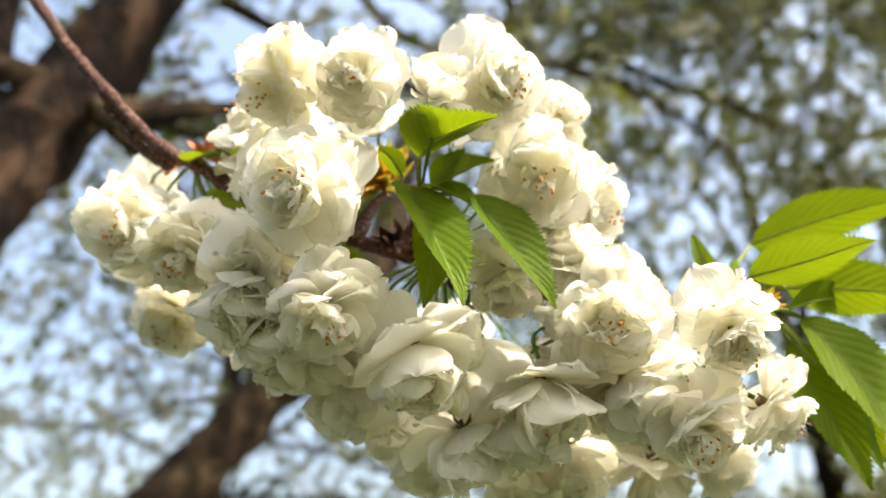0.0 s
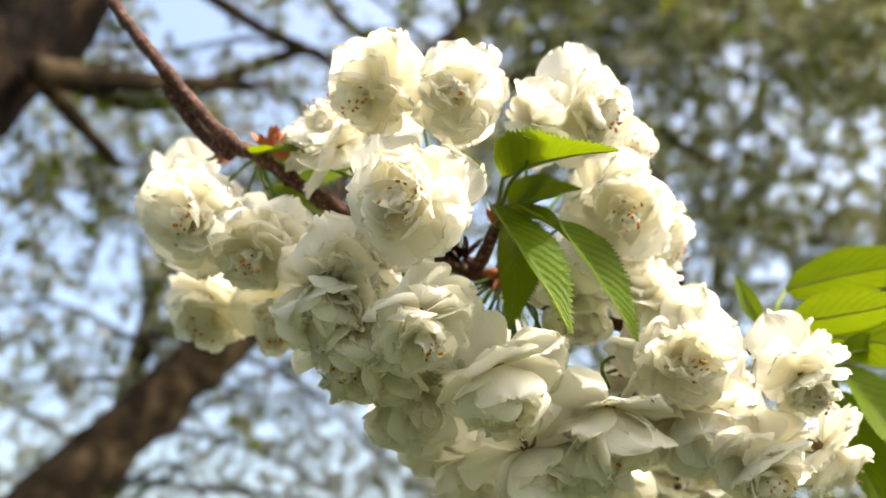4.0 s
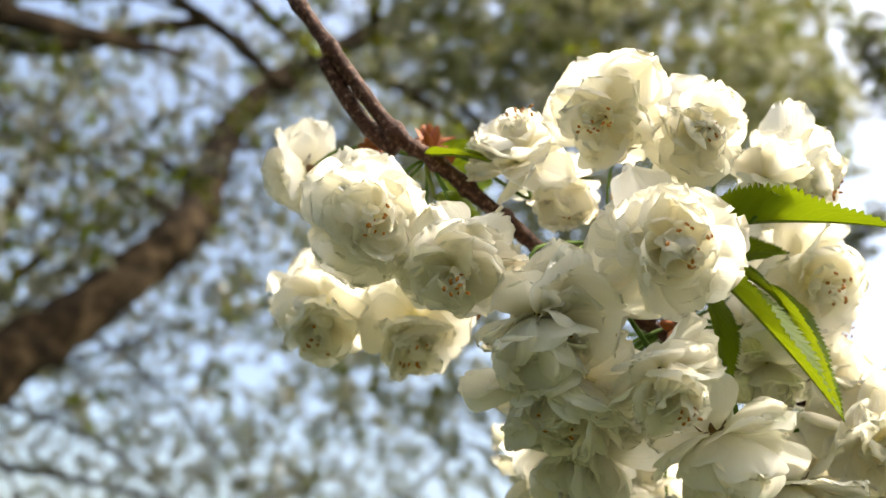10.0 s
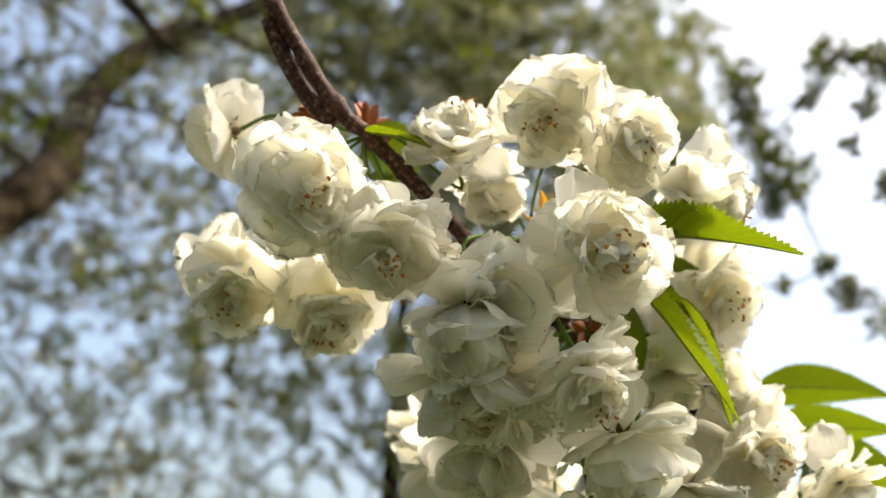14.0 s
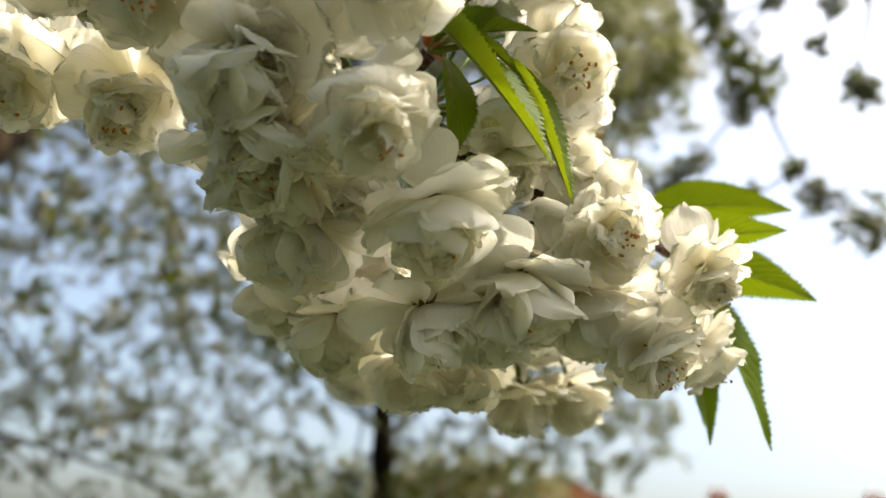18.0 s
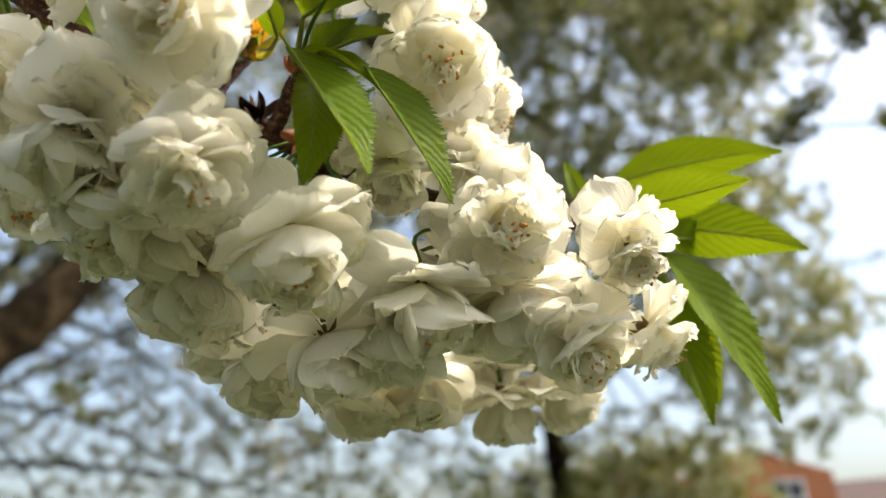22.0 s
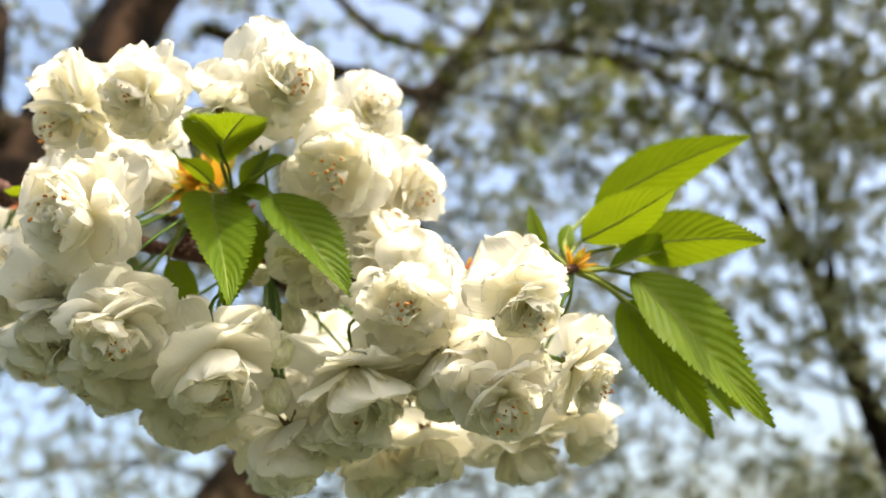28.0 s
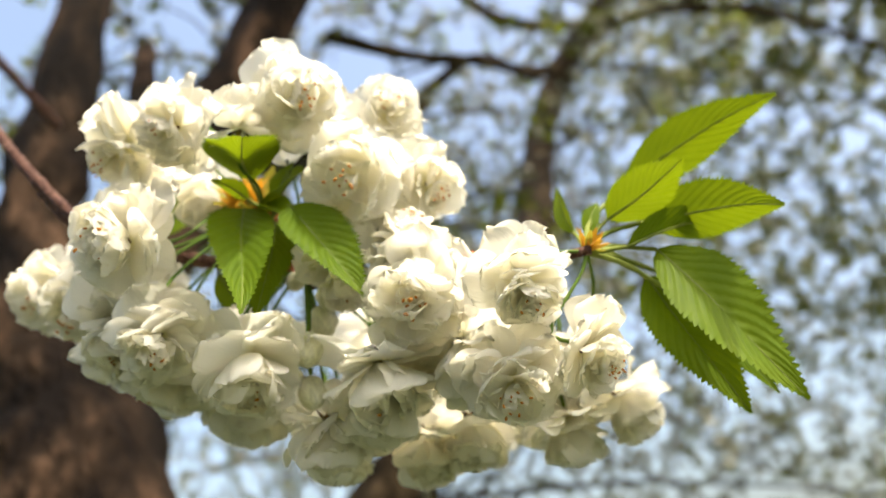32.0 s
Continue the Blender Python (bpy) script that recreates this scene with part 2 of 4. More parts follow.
# ---- building tools ----
def mesh_of(name, verts, faces, mat, smooth=True, uvs=None):
    me = bpy.data.meshes.new(name)
    me.from_pydata(verts, [], faces)
    me.materials.append(mat)
    if smooth:
        me.polygons.foreach_set("use_smooth", [True] * len(me.polygons))
    if uvs is not None:
        layer = me.uv_layers.new(name="UVMap")
        idx = np.empty(len(me.loops), dtype=np.int32)
        me.loops.foreach_get("vertex_index", idx)
        layer.data.foreach_set("uv", np.asarray(uvs, dtype=np.float32)[idx].ravel())
    me.update()
    return me


def piece(name, me, parent=None, m=None, label=""):
    ob = new(name, me)
    ob.parent = parent
    if m is not None:
        ob.matrix_basis = m
    if label:
        ob["label"] = label
    return ob


def part(name, bm, mat, parent=None, label="", smooth=False):
    me = bpy.data.meshes.new(name)
    bm.to_mesh(me)
    bm.free()
    me.materials.append(mat)
    if smooth:
        me.polygons.foreach_set("use_smooth", [True] * len(me.polygons))
    return piece(name, me, parent, None, label)


def curve_points(pts, n):
    """Points along a smooth line through pts, each with its parameter in 0..1."""
    p = [Vector(q) for q in pts]
    p = [p[0] * 2 - p[1], *p, p[-1] * 2 - p[-2]]
    out = []
    segs = len(p) - 3
    for i in range(n + 1):
        u = i / n * segs
        k = min(int(u), segs - 1)
        t = u - k
        a, b, c, d = p[k:k + 4]
        out.append(0.5 * ((2 * b) + (c - a) * t + (2 * a - 5 * b + 4 * c - d) * t * t + (3 * b - a - 3 * c + d) * t ** 3))
    return out


def tube_data(pts, radii, n=16, sides=8, rough=0.0, seed=0, knots=()):
    """A tapering round stem along pts, its ends closed; rough: uneven radius; knots: (parameter, gain, width)."""
    line = curve_points(pts, n)
    verts, faces = [], []
    side = None
    for i, p in enumerate(line):
        t = i / n
        d = (line[min(i + 1, n)] - line[max(i - 1, 0)]).normalized()
        side = (side - d * side.dot(d)).normalized() if side is not None else d.orthogonal().normalized()
        up = d.cross(side)
        x = t * (len(radii) - 1)
        k = min(int(x), len(radii) - 2)
        r = radii[k] + (radii[k + 1] - radii[k]) * (x - k)
        for where, gain, width in knots:
            r *= 1 + gain * math.exp(-((t - where) / width) ** 2)
        for j in range(sides):
            a = 2 * math.pi * j / sides
            rr = r * (1 + rough * noise.noise(Vector((math.cos(a) * 1.3 + seed, math.sin(a) * 1.3, t * n * 0.55))))
            verts.append(p + (side * math.cos(a) + up * math.sin(a)) * rr)
    for i in range(n):
        for j in range(sides):
            a, b = i * sides + j, i * sides + (j + 1) % sides
            faces.append((a, b, b + sides, a + sides))
    faces.append(tuple(range(sides))[::-1])
    faces.append(tuple(range(n * sides, (n + 1) * sides)))
    return [tuple(v) for v in verts], faces


def tube(name, pts, radii, mat, parent=None, label="", **kw):
    v, f = tube_data(pts, radii, **kw)
    return piece(name, mesh_of(name, v, f, mat), parent, None, label)


def joined(sets):
    verts, faces = [], []
    for v, f in sets:
        o = len(verts)
        verts += v
        faces += [tuple(i + o for i in q) for q in f]
    return verts, faces


def box(bm, x0, x1, y0, y1, z0, z1):
    v = [bm.verts.new((x, y, z)) for x in (x0, x1) for y in (y0, y1) for z in (z0, z1)]
    for f in ((0, 1, 3, 2), (4, 6, 7, 5), (0, 4, 5, 1), (2, 3, 7, 6), (0, 2, 6, 4), (1, 5, 7, 3)):
        bm.faces.new([v[i] for i in f])


def frame_to(axis, roll=0.0):
    """A turn that takes +Z to axis."""
    return Vector(axis).normalized().to_track_quat("Z", "Y").to_matrix().to_4x4() @ Matrix.Rotation(roll, 4, "Z")


# ---- ground and distance ----
bm = bmesh.new()
N = 24
grid = [[bm.verts.new((x * 25.0 - 300, y * 25.0 - 300, 0.12 * math.sin(x * 1.7) * math.cos(y * 1.3) - 0.12)) for y in range(N + 1)] for x in range(N + 1)]
for x in range(N):
    for y in range(N):
        bm.faces.new((grid[x][y], grid[x + 1][y], grid[x + 1][y + 1], grid[x][y + 1]))
tagged(part("ground", bm, GRASS, smooth=True), "wide mown grass under the cherry trees", "ground", kind="structure")


def window(house, x, y, z, w, h):
    """A white sash window in a wall that faces -y."""
    win = piece("window", None, house)
    bm = bmesh.new()
    t = 0.10
    for a, b, c, d in ((x - w / 2, x + w / 2, z, z + t), (x - w / 2, x + w / 2, z + h - t, z + h), (x - w / 2, x - w / 2 + t, z + t, z + h - t), (x + w / 2 - t, x + w / 2, z + t, z + h - t), (x - w / 2 + t, x + w / 2 - t, z + h / 2 - 0.04, z + h / 2 + 0.04), (x - 0.03, x + 0.03, z + t, z + h / 2 - 0.04), (x - 0.03, x + 0.03, z + h / 2 + 0.04, z + h - t)):
        box(bm, a, b, y - 0.06, y + 0.05, c, d)
    part("frame", bm, WHITE, win)
    bm = bmesh.new()
    box(bm, x - w / 2 + t, x + w / 2 - t, y - 0.01, y + 0.02, z + t, z + h - t)
    part("pane", bm, GLASS, win)
    bm = bmesh.new()
    box(bm, x - w / 2 - 0.1, x + w / 2 + 0.1, y - 0.14, y + 0.05, z - 0.12, z)
    part("sill", bm, WHITE, win)
    return win


def prism(bm, x0, x1, y0, y1, z0, z1, along):
    """A gabled roof block; along: the axis of its ridge."""
    if along == "y":
        c = (x0 + x1) / 2
        p = [(x0, y0, z0), (x1, y0, z0), (c, y0, z1), (x0, y1, z0), (x1, y1, z0), (c, y1, z1)]
    else:
        c = (y0 + y1) / 2
        p = [(x0, y1, z0), (x0, y0, z0), (x0, c, z1), (x1, y1, z0), (x1, y0, z0), (x1, c, z1)]
    v = [bm.verts.new(q) for q in p]
    for f in ((0, 1, 2), (5, 4, 3), (0, 3, 4, 1), (1, 4, 5, 2), (2, 5, 3, 0)):
        bm.faces.new([v[i] for i in f])


def brick_house():
    house = tagged(new("brick_house"), "orange brick house with a gable and white sash windows", "house")
    house.matrix_basis = pose(24.4, 30.5, 0.6, 0, 0, -37)
    bm = bmesh.new()
    box(bm, -3.4, 3.4, 0, 8, -1.6, 5.7)
    prism(bm, -3.4, 3.4, 0, 0.35, 5.704, 7.0, "y")
    part("gable_wall", bm, BRICK, house)
    bm = bmesh.new()
    prism(bm, -3.38, 3.38, 0.36, 8.3, 5.71, 6.9, "y")
    part("roof", bm, TILE, house)
    bm = bmesh.new()
    box(bm, -8.4, -3.41, 1.0, 8, -1.6, 6.7)
    part("side_wall", bm, BRICK, house)
    bm = bmesh.new()
    prism(bm, -8.6, -3.42, 1.3, 8.3, 6.71, 7.2, "x")
    part("side_roof", bm, TILE, house)
    for x in (-1.7, 1.5):
        for z in (0.9, 3.7):
            window(house, x, 0.0, z, 1.35, 1.75)
    for x in (-7.0, -5.0):
        for z in (0.9, 3.9):
            window(house, x, 1.0, z, 1.1, 1.6)
    return house


def dark_house():
    house = tagged(new("terraced_house"), "long brick house under a dark tiled roof with chimneys", "house")
    house.matrix_basis = pose(35.4, 29.4, 0, 0, 0, -50)
    bm = bmesh.new()
    box(bm, -7.5, 12, 0, 8, 0, 5.0)
    part("wall", bm, BRICK, house)
    bm = bmesh.new()
    prism(bm, -7.8, 12.3, -0.4, 8.4, 5.01, 7.0, "x")
    part("roof", bm, TILE, house)
    for x in (-0.6, 7.5):
        bm = bmesh.new()
        box(bm, x - 0.5, x + 0.5, 3.2, 4.6, 6.0, 8.0)
        box(bm, x - 0.6, x + 0.6, 3.1, 4.7, 8.0, 8.2)
        stack = part("chimney", bm, BRICK, house)
        for dx in (-0.25, 0.25):
            tube("chimney_pot", [(x + dx, 3.9, 8.2), (x + dx, 3.9, 8.4), (x + dx, 3.9, 8.65)], [0.16, 0.14, 0.15], BRICK, stack, n=4, sides=10)
    for x in (-6, -3, 0, 3, 6, 9):
        window(house, x, 0.0, 3.1, 1.1, 1.4)


brick_house()
dark_house()


# ---- trees behind the branch ----
rng = np.random.default_rng(7)


def sheets(centres, spread, per, size, slim, flat=0.0):
    """Small folded leaves scattered round centres: verts and faces."""
    k = len(centres) * per
    c = np.repeat(centres, per, axis=0) + rng.normal(0, 1, (k, 3)) * spread
    a = rng.normal(0, 1, (k, 3))
    a /= np.linalg.norm(a, axis=1)[:, None]
    b = np.cross(a, rng.normal(0, 1, (k, 3)))
    b /= np.linalg.norm(b, axis=1)[:, None] + 1e-9
    nrm = np.cross(a, b)
    s = size * rng.uniform(0.65, 1.3, (k, 1))
    w = s * slim
    v = np.empty((k, 4, 3))
    v[:, 0] = c - a * s
    v[:, 1] = c + b * w + nrm * w * 0.35
    v[:, 2] = c + a * s
    v[:, 3] = c - b * w + nrm * w * 0.35
    i = np.arange(k)[:, None] * 4
    f = np.concatenate([i + [0, 1, 2], i + [0, 2, 3]], axis=1).reshape(-1, 3)
    return v.reshape(-1, 3), f


def stuff_mesh(name, v, f, mat, parent, label):
    ob = piece(name, mesh_of(name, v.tolist(), f.tolist(), mat, smooth=False), parent, None, label)
    ob["kind"] = "stuff"
    return ob


def rods(a, b, ra, rb):
    """Three-sided twigs from points a to points b."""
    k = len(a)
    d = b - a
    d /= np.linalg.norm(d, axis=1)[:, None] + 1e-9
    s = np.cross(d, rng.normal(0, 1, (k, 3)))
    s /= np.linalg.norm(s, axis=1)[:, None] + 1e-9
    u = np.cross(d, s)
    v = np.empty((k, 6, 3))
    for j in range(3):
        t = 2 * math.pi * j / 3
        w = s * math.cos(t) + u * math.sin(t)
        v[:, j] = a + w * ra
        v[:, 3 + j] = b + w * rb
    i = np.arange(k)[:, None] * 6
    f = np.concatenate([i + [0, 1, 4, 3], i + [1, 2, 5, 4], i + [2, 0, 3, 5]], axis=1).reshape(-1, 4)
    return v.reshape(-1, 3), f


def crown(tree, blobs, twigs, green, flowers, droop=0.35, petals=None):
    """Twigs through some ellipsoids (centre, half sizes, share), with leaves and blossom clumps along them."""
    starts = []
    for c, h, share in blobs:
        n = int(twigs * share)
        p = rng.normal(0, 1, (n, 3))
        p /= np.linalg.norm(p, axis=1)[:, None]
        p *= rng.uniform(0.15, 1.0, (n, 1)) ** (1 / 2.2)
        starts.append(np.asarray(c) + p * np.asarray(h))
    a = np.concatenate(starts)
    d = rng.normal(0, 1, a.shape)
    d[:, 2] -= droop
    d /= np.linalg.norm(d, axis=1)[:, None]
    length = rng.uniform(0.2, 0.5, (len(a), 1))
    mid = a + d * length * 0.5
    bend = rng.normal(0, 0.25, a.shape) + [0, 0, -0.15]
    end = mid + (d + bend) * length * 0.5
    v1, f1 = rods(a, mid, 0.009, 0.006)
    v2, f2 = rods(mid, end, 0.006, 0.003)
    stuff_mesh("brushwood", np.concatenate([v1, v2]), np.concatenate([f1, f2 + len(v1)]), TWIG, tree, "fine grey-brown twigs")
    seats = np.concatenate([mid + (end - mid) * t for t in (0.0, 0.3, 0.6, 0.9)] + [a + (mid - a) * t for t in (0.3, 0.7)])
    pick = rng.random(len(seats))
    gl = seats[pick < green]
    fl = seats[pick > 1 - flowers]
    if len(gl):
        v, f = sheets(gl, 0.045, 5, 0.044, 0.48)
        stuff_mesh("foliage", v, f, CROWN_LEAF, tree, "small fresh green leaves")
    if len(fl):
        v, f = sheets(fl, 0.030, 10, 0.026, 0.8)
        stuff_mesh("blossom", v, f, petals or CROWN_SHADED, tree, "clumps of white blossom with sun or shade in the colour")


def near_tree():
    tree = tagged(new("cherry_tree"), "old cherry tree with rough brown bark and spreading limbs", "tree")
    tree.matrix_basis = pose(0, 0, 0)
    tube("trunk", [(-1.06, 1.62, -0.15), (-1.10, 1.6, 0.8), (-1.13, 1.6, 1.7), (-1.34, 1.65, 2.45)], [0.36, 0.30, 0.29, 0.20], TRUNK, tree, "rough reddish-brown bark", n=40, sides=40, rough=0.22, seed=1)
    limbs = (
        ([(-1.25, 1.6, 2.2), (-1.42, 1.6, 2.75), (-1.5, 1.72, 3.6), (-1.7, 2.0, 5.0)], [0.17, 0.12, 0.10, 0.07]),
        ([(-1.3, 1.72, 2.2), (-1.36, 1.95, 2.8), (-1.2, 2.25, 3.7), (-0.95, 2.8, 5.5)], [0.17, 0.15, 0.14, 0.10]),
        ([(-1.3, 1.75, 2.3), (-1.55, 2.1, 2.9), (-1.9, 2.6, 3.8), (-2.3, 3.1, 5.0)], [0.13, 0.10, 0.08, 0.06]),
        ([(-2.6, 4.3, 5.3), (-2.37, 4.5, 5.04), (-1.91, 4.5, 4.88), (-1.5, 4.5, 4.88), (-0.95, 4.5, 5.27), (-0.6, 4.5, 5.45), (-0.34, 4.5, 5.29), (0.0, 4.2, 4.9)], [0.07, 0.065, 0.065, 0.06, 0.045, 0.04, 0.035, 0.03]),
        ([(-1.1, 4.6, 7.1), (-0.47, 4.9, 6.18), (0.23, 5.0, 5.9), (0.83, 5.0, 5.83), (1.45, 5.0, 5.63), (2.18, 5.0, 5.01)], [0.05, 0.045, 0.04, 0.035, 0.03, 0.02]),
        ([(-1.36, 3.6, 5.2), (-0.9, 3.9, 5.12), (-0.42, 4.0, 4.98), (-0.1, 3.9, 4.68)], [0.045, 0.04, 0.035, 0.03]),
        ([(0.4, 4.6, 6.5), (0.96, 6.0, 6.69), (1.51, 6.0, 6.76), (2.13, 6.0, 6.42), (2.64, 6.0, 6.22), (3.2, 6.0, 5.84)], [0.06, 0.05, 0.045, 0.04, 0.035, 0.02]),
        ([(-1.1, 2.0, 3.2), (-0.85, 2.2, 3.35), (-0.5, 2.6, 3.7)], [0.05, 0.035, 0.015]),
        ([(-1.45, 1.7, 3.2), (-1.25, 2.1, 3.35), (-1.0, 2.6, 3.25)], [0.05, 0.04, 0.02]),
    )
    for i, (p, r) in enumerate(limbs):
        tube("limb", p, r, TRUNK if i < 3 else LIMB, tree, n=8 * len(p), sides=16, rough=0.3, seed=i + 3)
    # side branches off the limbs
    local = random.Random(5)
    for i, (p, r) in enumerate(limbs[1:7]):
        line = curve_points(p, 12)
        for k in (6, 10):
            s = line[k]
            d = Vector((local.uniform(-1, 1), local.uniform(-0.2, 1), local.uniform(-0.1, 0.8))).normalized()
            ln = local.uniform(0.7, 1.8)
            q = s + d * ln * 0.5 + Vector((0, 0, 0.1))
            tube("side_branch", [s, q, q + (d + Vector((local.uniform(-.5, .5), 0, local.uniform(-.3, .3)))) * ln * 0.5], [0.018, 0.011, 0.004], LIMB, tree, n=8, sides=6, rough=0.2, seed=k)
    crown(tree, [((-1.0, 5.0, 5.6), (2.6, 1.8, 2.0), 0.45), ((-0.6, 4.6, 3.6), (1.8, 1.4, 1.0), 0.17), ((1.6, 5.5, 6.4), (2.0, 1.6, 1.4), 0.3)], 520, 0.22, 0.30)
    # Overhead crown out of view, added to shade the limbs and dim sky fill.
    crown(tree, [((0.2, 2.4, 6.6), (1.7, 1.0, 0.7), 0.36), ((-1.6, -0.9, 6.3), (1.7, 1.7, 0.9), 0.45)], 2700, 0.7, 0.45)
    crown(tree, [((-2.3, 3.3, 4.4), (1.2, 1.0, 1.4), 1.0)], 110, 0.35, 0.3)


def leaning_tree():
    """A second cherry behind the branch, whose stem leans and bends before it rises."""
    tree = tagged(new("cherry_tree"), "leaning cherry tree with a bent dark brown stem", "tree")
    stem = [(-2.2, 3.0, -0.3), (-2.0, 3.2, 0.6), (-1.62, 3.47, 1.67), (-1.20, 3.80, 2.39), (-0.97, 4.05, 2.82), (-0.76, 4.27, 3.20), (-0.60, 4.48, 3.56), (-0.465, 4.62, 3.84), (-0.395, 5.06, 4.29), (-0.40, 5.70, 4.98), (-0.38, 6.35, 5.75), (-0.24, 6.60, 6.35), (0.06, 6.60, 6.90), (0.52, 6.46, 7.30), (1.4, 6.6, 8.6)]
    tube("trunk", stem, [0.21, 0.18, 0.15, 0.14, 0.137, 0.135, 0.135, 0.135, 0.138, 0.142, 0.14, 0.132, 0.12, 0.11, 0.07], LIMB, tree, "dark brown bent stem", n=110, sides=18, rough=0.3, seed=6)
    local = random.Random(15)
    line = curve_points(stem, 40)
    for k in (22, 25, 28, 31, 34, 37):
        s = line[k]
        d = Vector((local.choice((-1, 1)) * local.uniform(0.5, 1), local.uniform(-0.2, 0.6), local.uniform(0.2, 0.9))).normalized()
        ln = local.uniform(1.2, 2.6)
        q = s + d * ln * 0.5 + Vector((0, 0, 0.12))
        tube("side_branch", [s, q, q + (d + Vector((local.uniform(-.4, .4), 0, local.uniform(-.4, .2)))) * ln * 0.5], [0.035, 0.020, 0.006], LIMB, tree, n=10, sides=8, rough=0.2, seed=k)


def far_tree(name, label, base, height, lean, blobs, twigs, green, flowers, girth, petals=None):
    tree = tagged(new(name), label, "tree")
    x, y = base
    top = Vector((x + lean[0], y + lean[1], height))
    tube("trunk", [(x, y, -0.2), (x + lean[0] * 0.2, y + lean[1] * 0.2, height * 0.3), (x + lean[0] * 0.6, y + lean[1] * 0.5, height * 0.65), top], [girth, girth * 0.8, girth * 0.5, girth * 0.15], TRUNK, tree, n=24, sides=16, rough=0.25, seed=x)
    local = random.Random(int(x * 10))
    for c, h, share in blobs:
        for k in range(4):
            t = local.uniform(0.25, 0.6)
            s = Vector((x + lean[0] * t, y + lean[1] * t, height * t))
            e = Vector(c) + Vector([local.uniform(-0.7, 0.7) * q for q in h])
            m = (s + e) * 0.5 + Vector((0, 0, local.uniform(0.1, 0.8)))
            tube("limb", [s, m, e], [girth * 0.22, girth * 0.12, 0.012], LIMB, tree, n=14, sides=8, rough=0.25, seed=k)
    crown(tree, blobs, twigs, green, flowers, petals=petals)
    return tree


near_tree()
leaning_tree()
tall = far_tree("cherry_tree", "tall flowering cherry tree with pale blossom and fresh leaves", (4.6, 9.2), 9.5, (-0.6, 0.2), [((3.0, 8.0, 6.0), (2.8, 2.0, 2.5), 0.19), ((5.0, 7.2, 7.0), (1.9, 1.5, 1.8), 0.13), ((5.0, 9.6, 2.7), (1.6, 1.0, 0.8), 0.08), ((5.9, 8.8, 3.0), (1.2, 0.8, 0.7), 0.05), ((2.8, 8.4, 3.6), (2.4, 1.8, 1.5), 0.035), ((5.9, 7.0, 4.9), (1.3, 1.2, 1.9), 0.13)], 3500, 0.34, 0.60, 0.18, CROWN_LIT)
crown(tall, [((4.3, 5.8, 9.0), (2.2, 1.3, 1.7), 0.45), ((2.1, 5.5, 7.7), (1.6, 1.1, 1.3), 0.35), ((4.1, 4.7, 6.6), (1.0, 0.8, 0.9), 0.13), ((1.2, 9.4, 8.9), (1.7, 1.0, 1.3), 0.14)], 1700, 0.30, 0.60, petals=CROWN_LIT)
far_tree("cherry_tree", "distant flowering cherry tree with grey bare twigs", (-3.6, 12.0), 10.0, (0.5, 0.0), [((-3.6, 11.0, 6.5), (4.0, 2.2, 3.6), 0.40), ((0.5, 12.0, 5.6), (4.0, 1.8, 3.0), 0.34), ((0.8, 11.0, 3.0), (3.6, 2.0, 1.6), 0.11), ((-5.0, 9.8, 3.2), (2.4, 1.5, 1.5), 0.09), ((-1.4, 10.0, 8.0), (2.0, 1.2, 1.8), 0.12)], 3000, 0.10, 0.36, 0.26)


# Unseen trees, added round the back to cut the sky's fill on the blossoms.
SKY_BLOCKERS = (((-6.5, -4.0), 7.5, 0.2), ((-2.5, -7.5), 8.5, 0.24), ((3.0, -8.5), 7.0, 0.2), ((8.5, -5.5), 6.5, 0.2), ((-9.0, 2.5), 8.5, 0.22))
for (x, y), tall_by, girth in SKY_BLOCKERS:
    far_tree("cherry_tree", "leafy cherry tree added out of view to block sky light", (x, y), tall_by, (0.3, 0.2), [((x, y, tall_by * 0.62), (2.5, 2.5, tall_by * 0.30), 0.6), ((x + 0.6, y - 0.8, tall_by * 0.36), (2.2, 2.2, 1.4), 0.4)], 1500, 0.6, 0.3, girth)


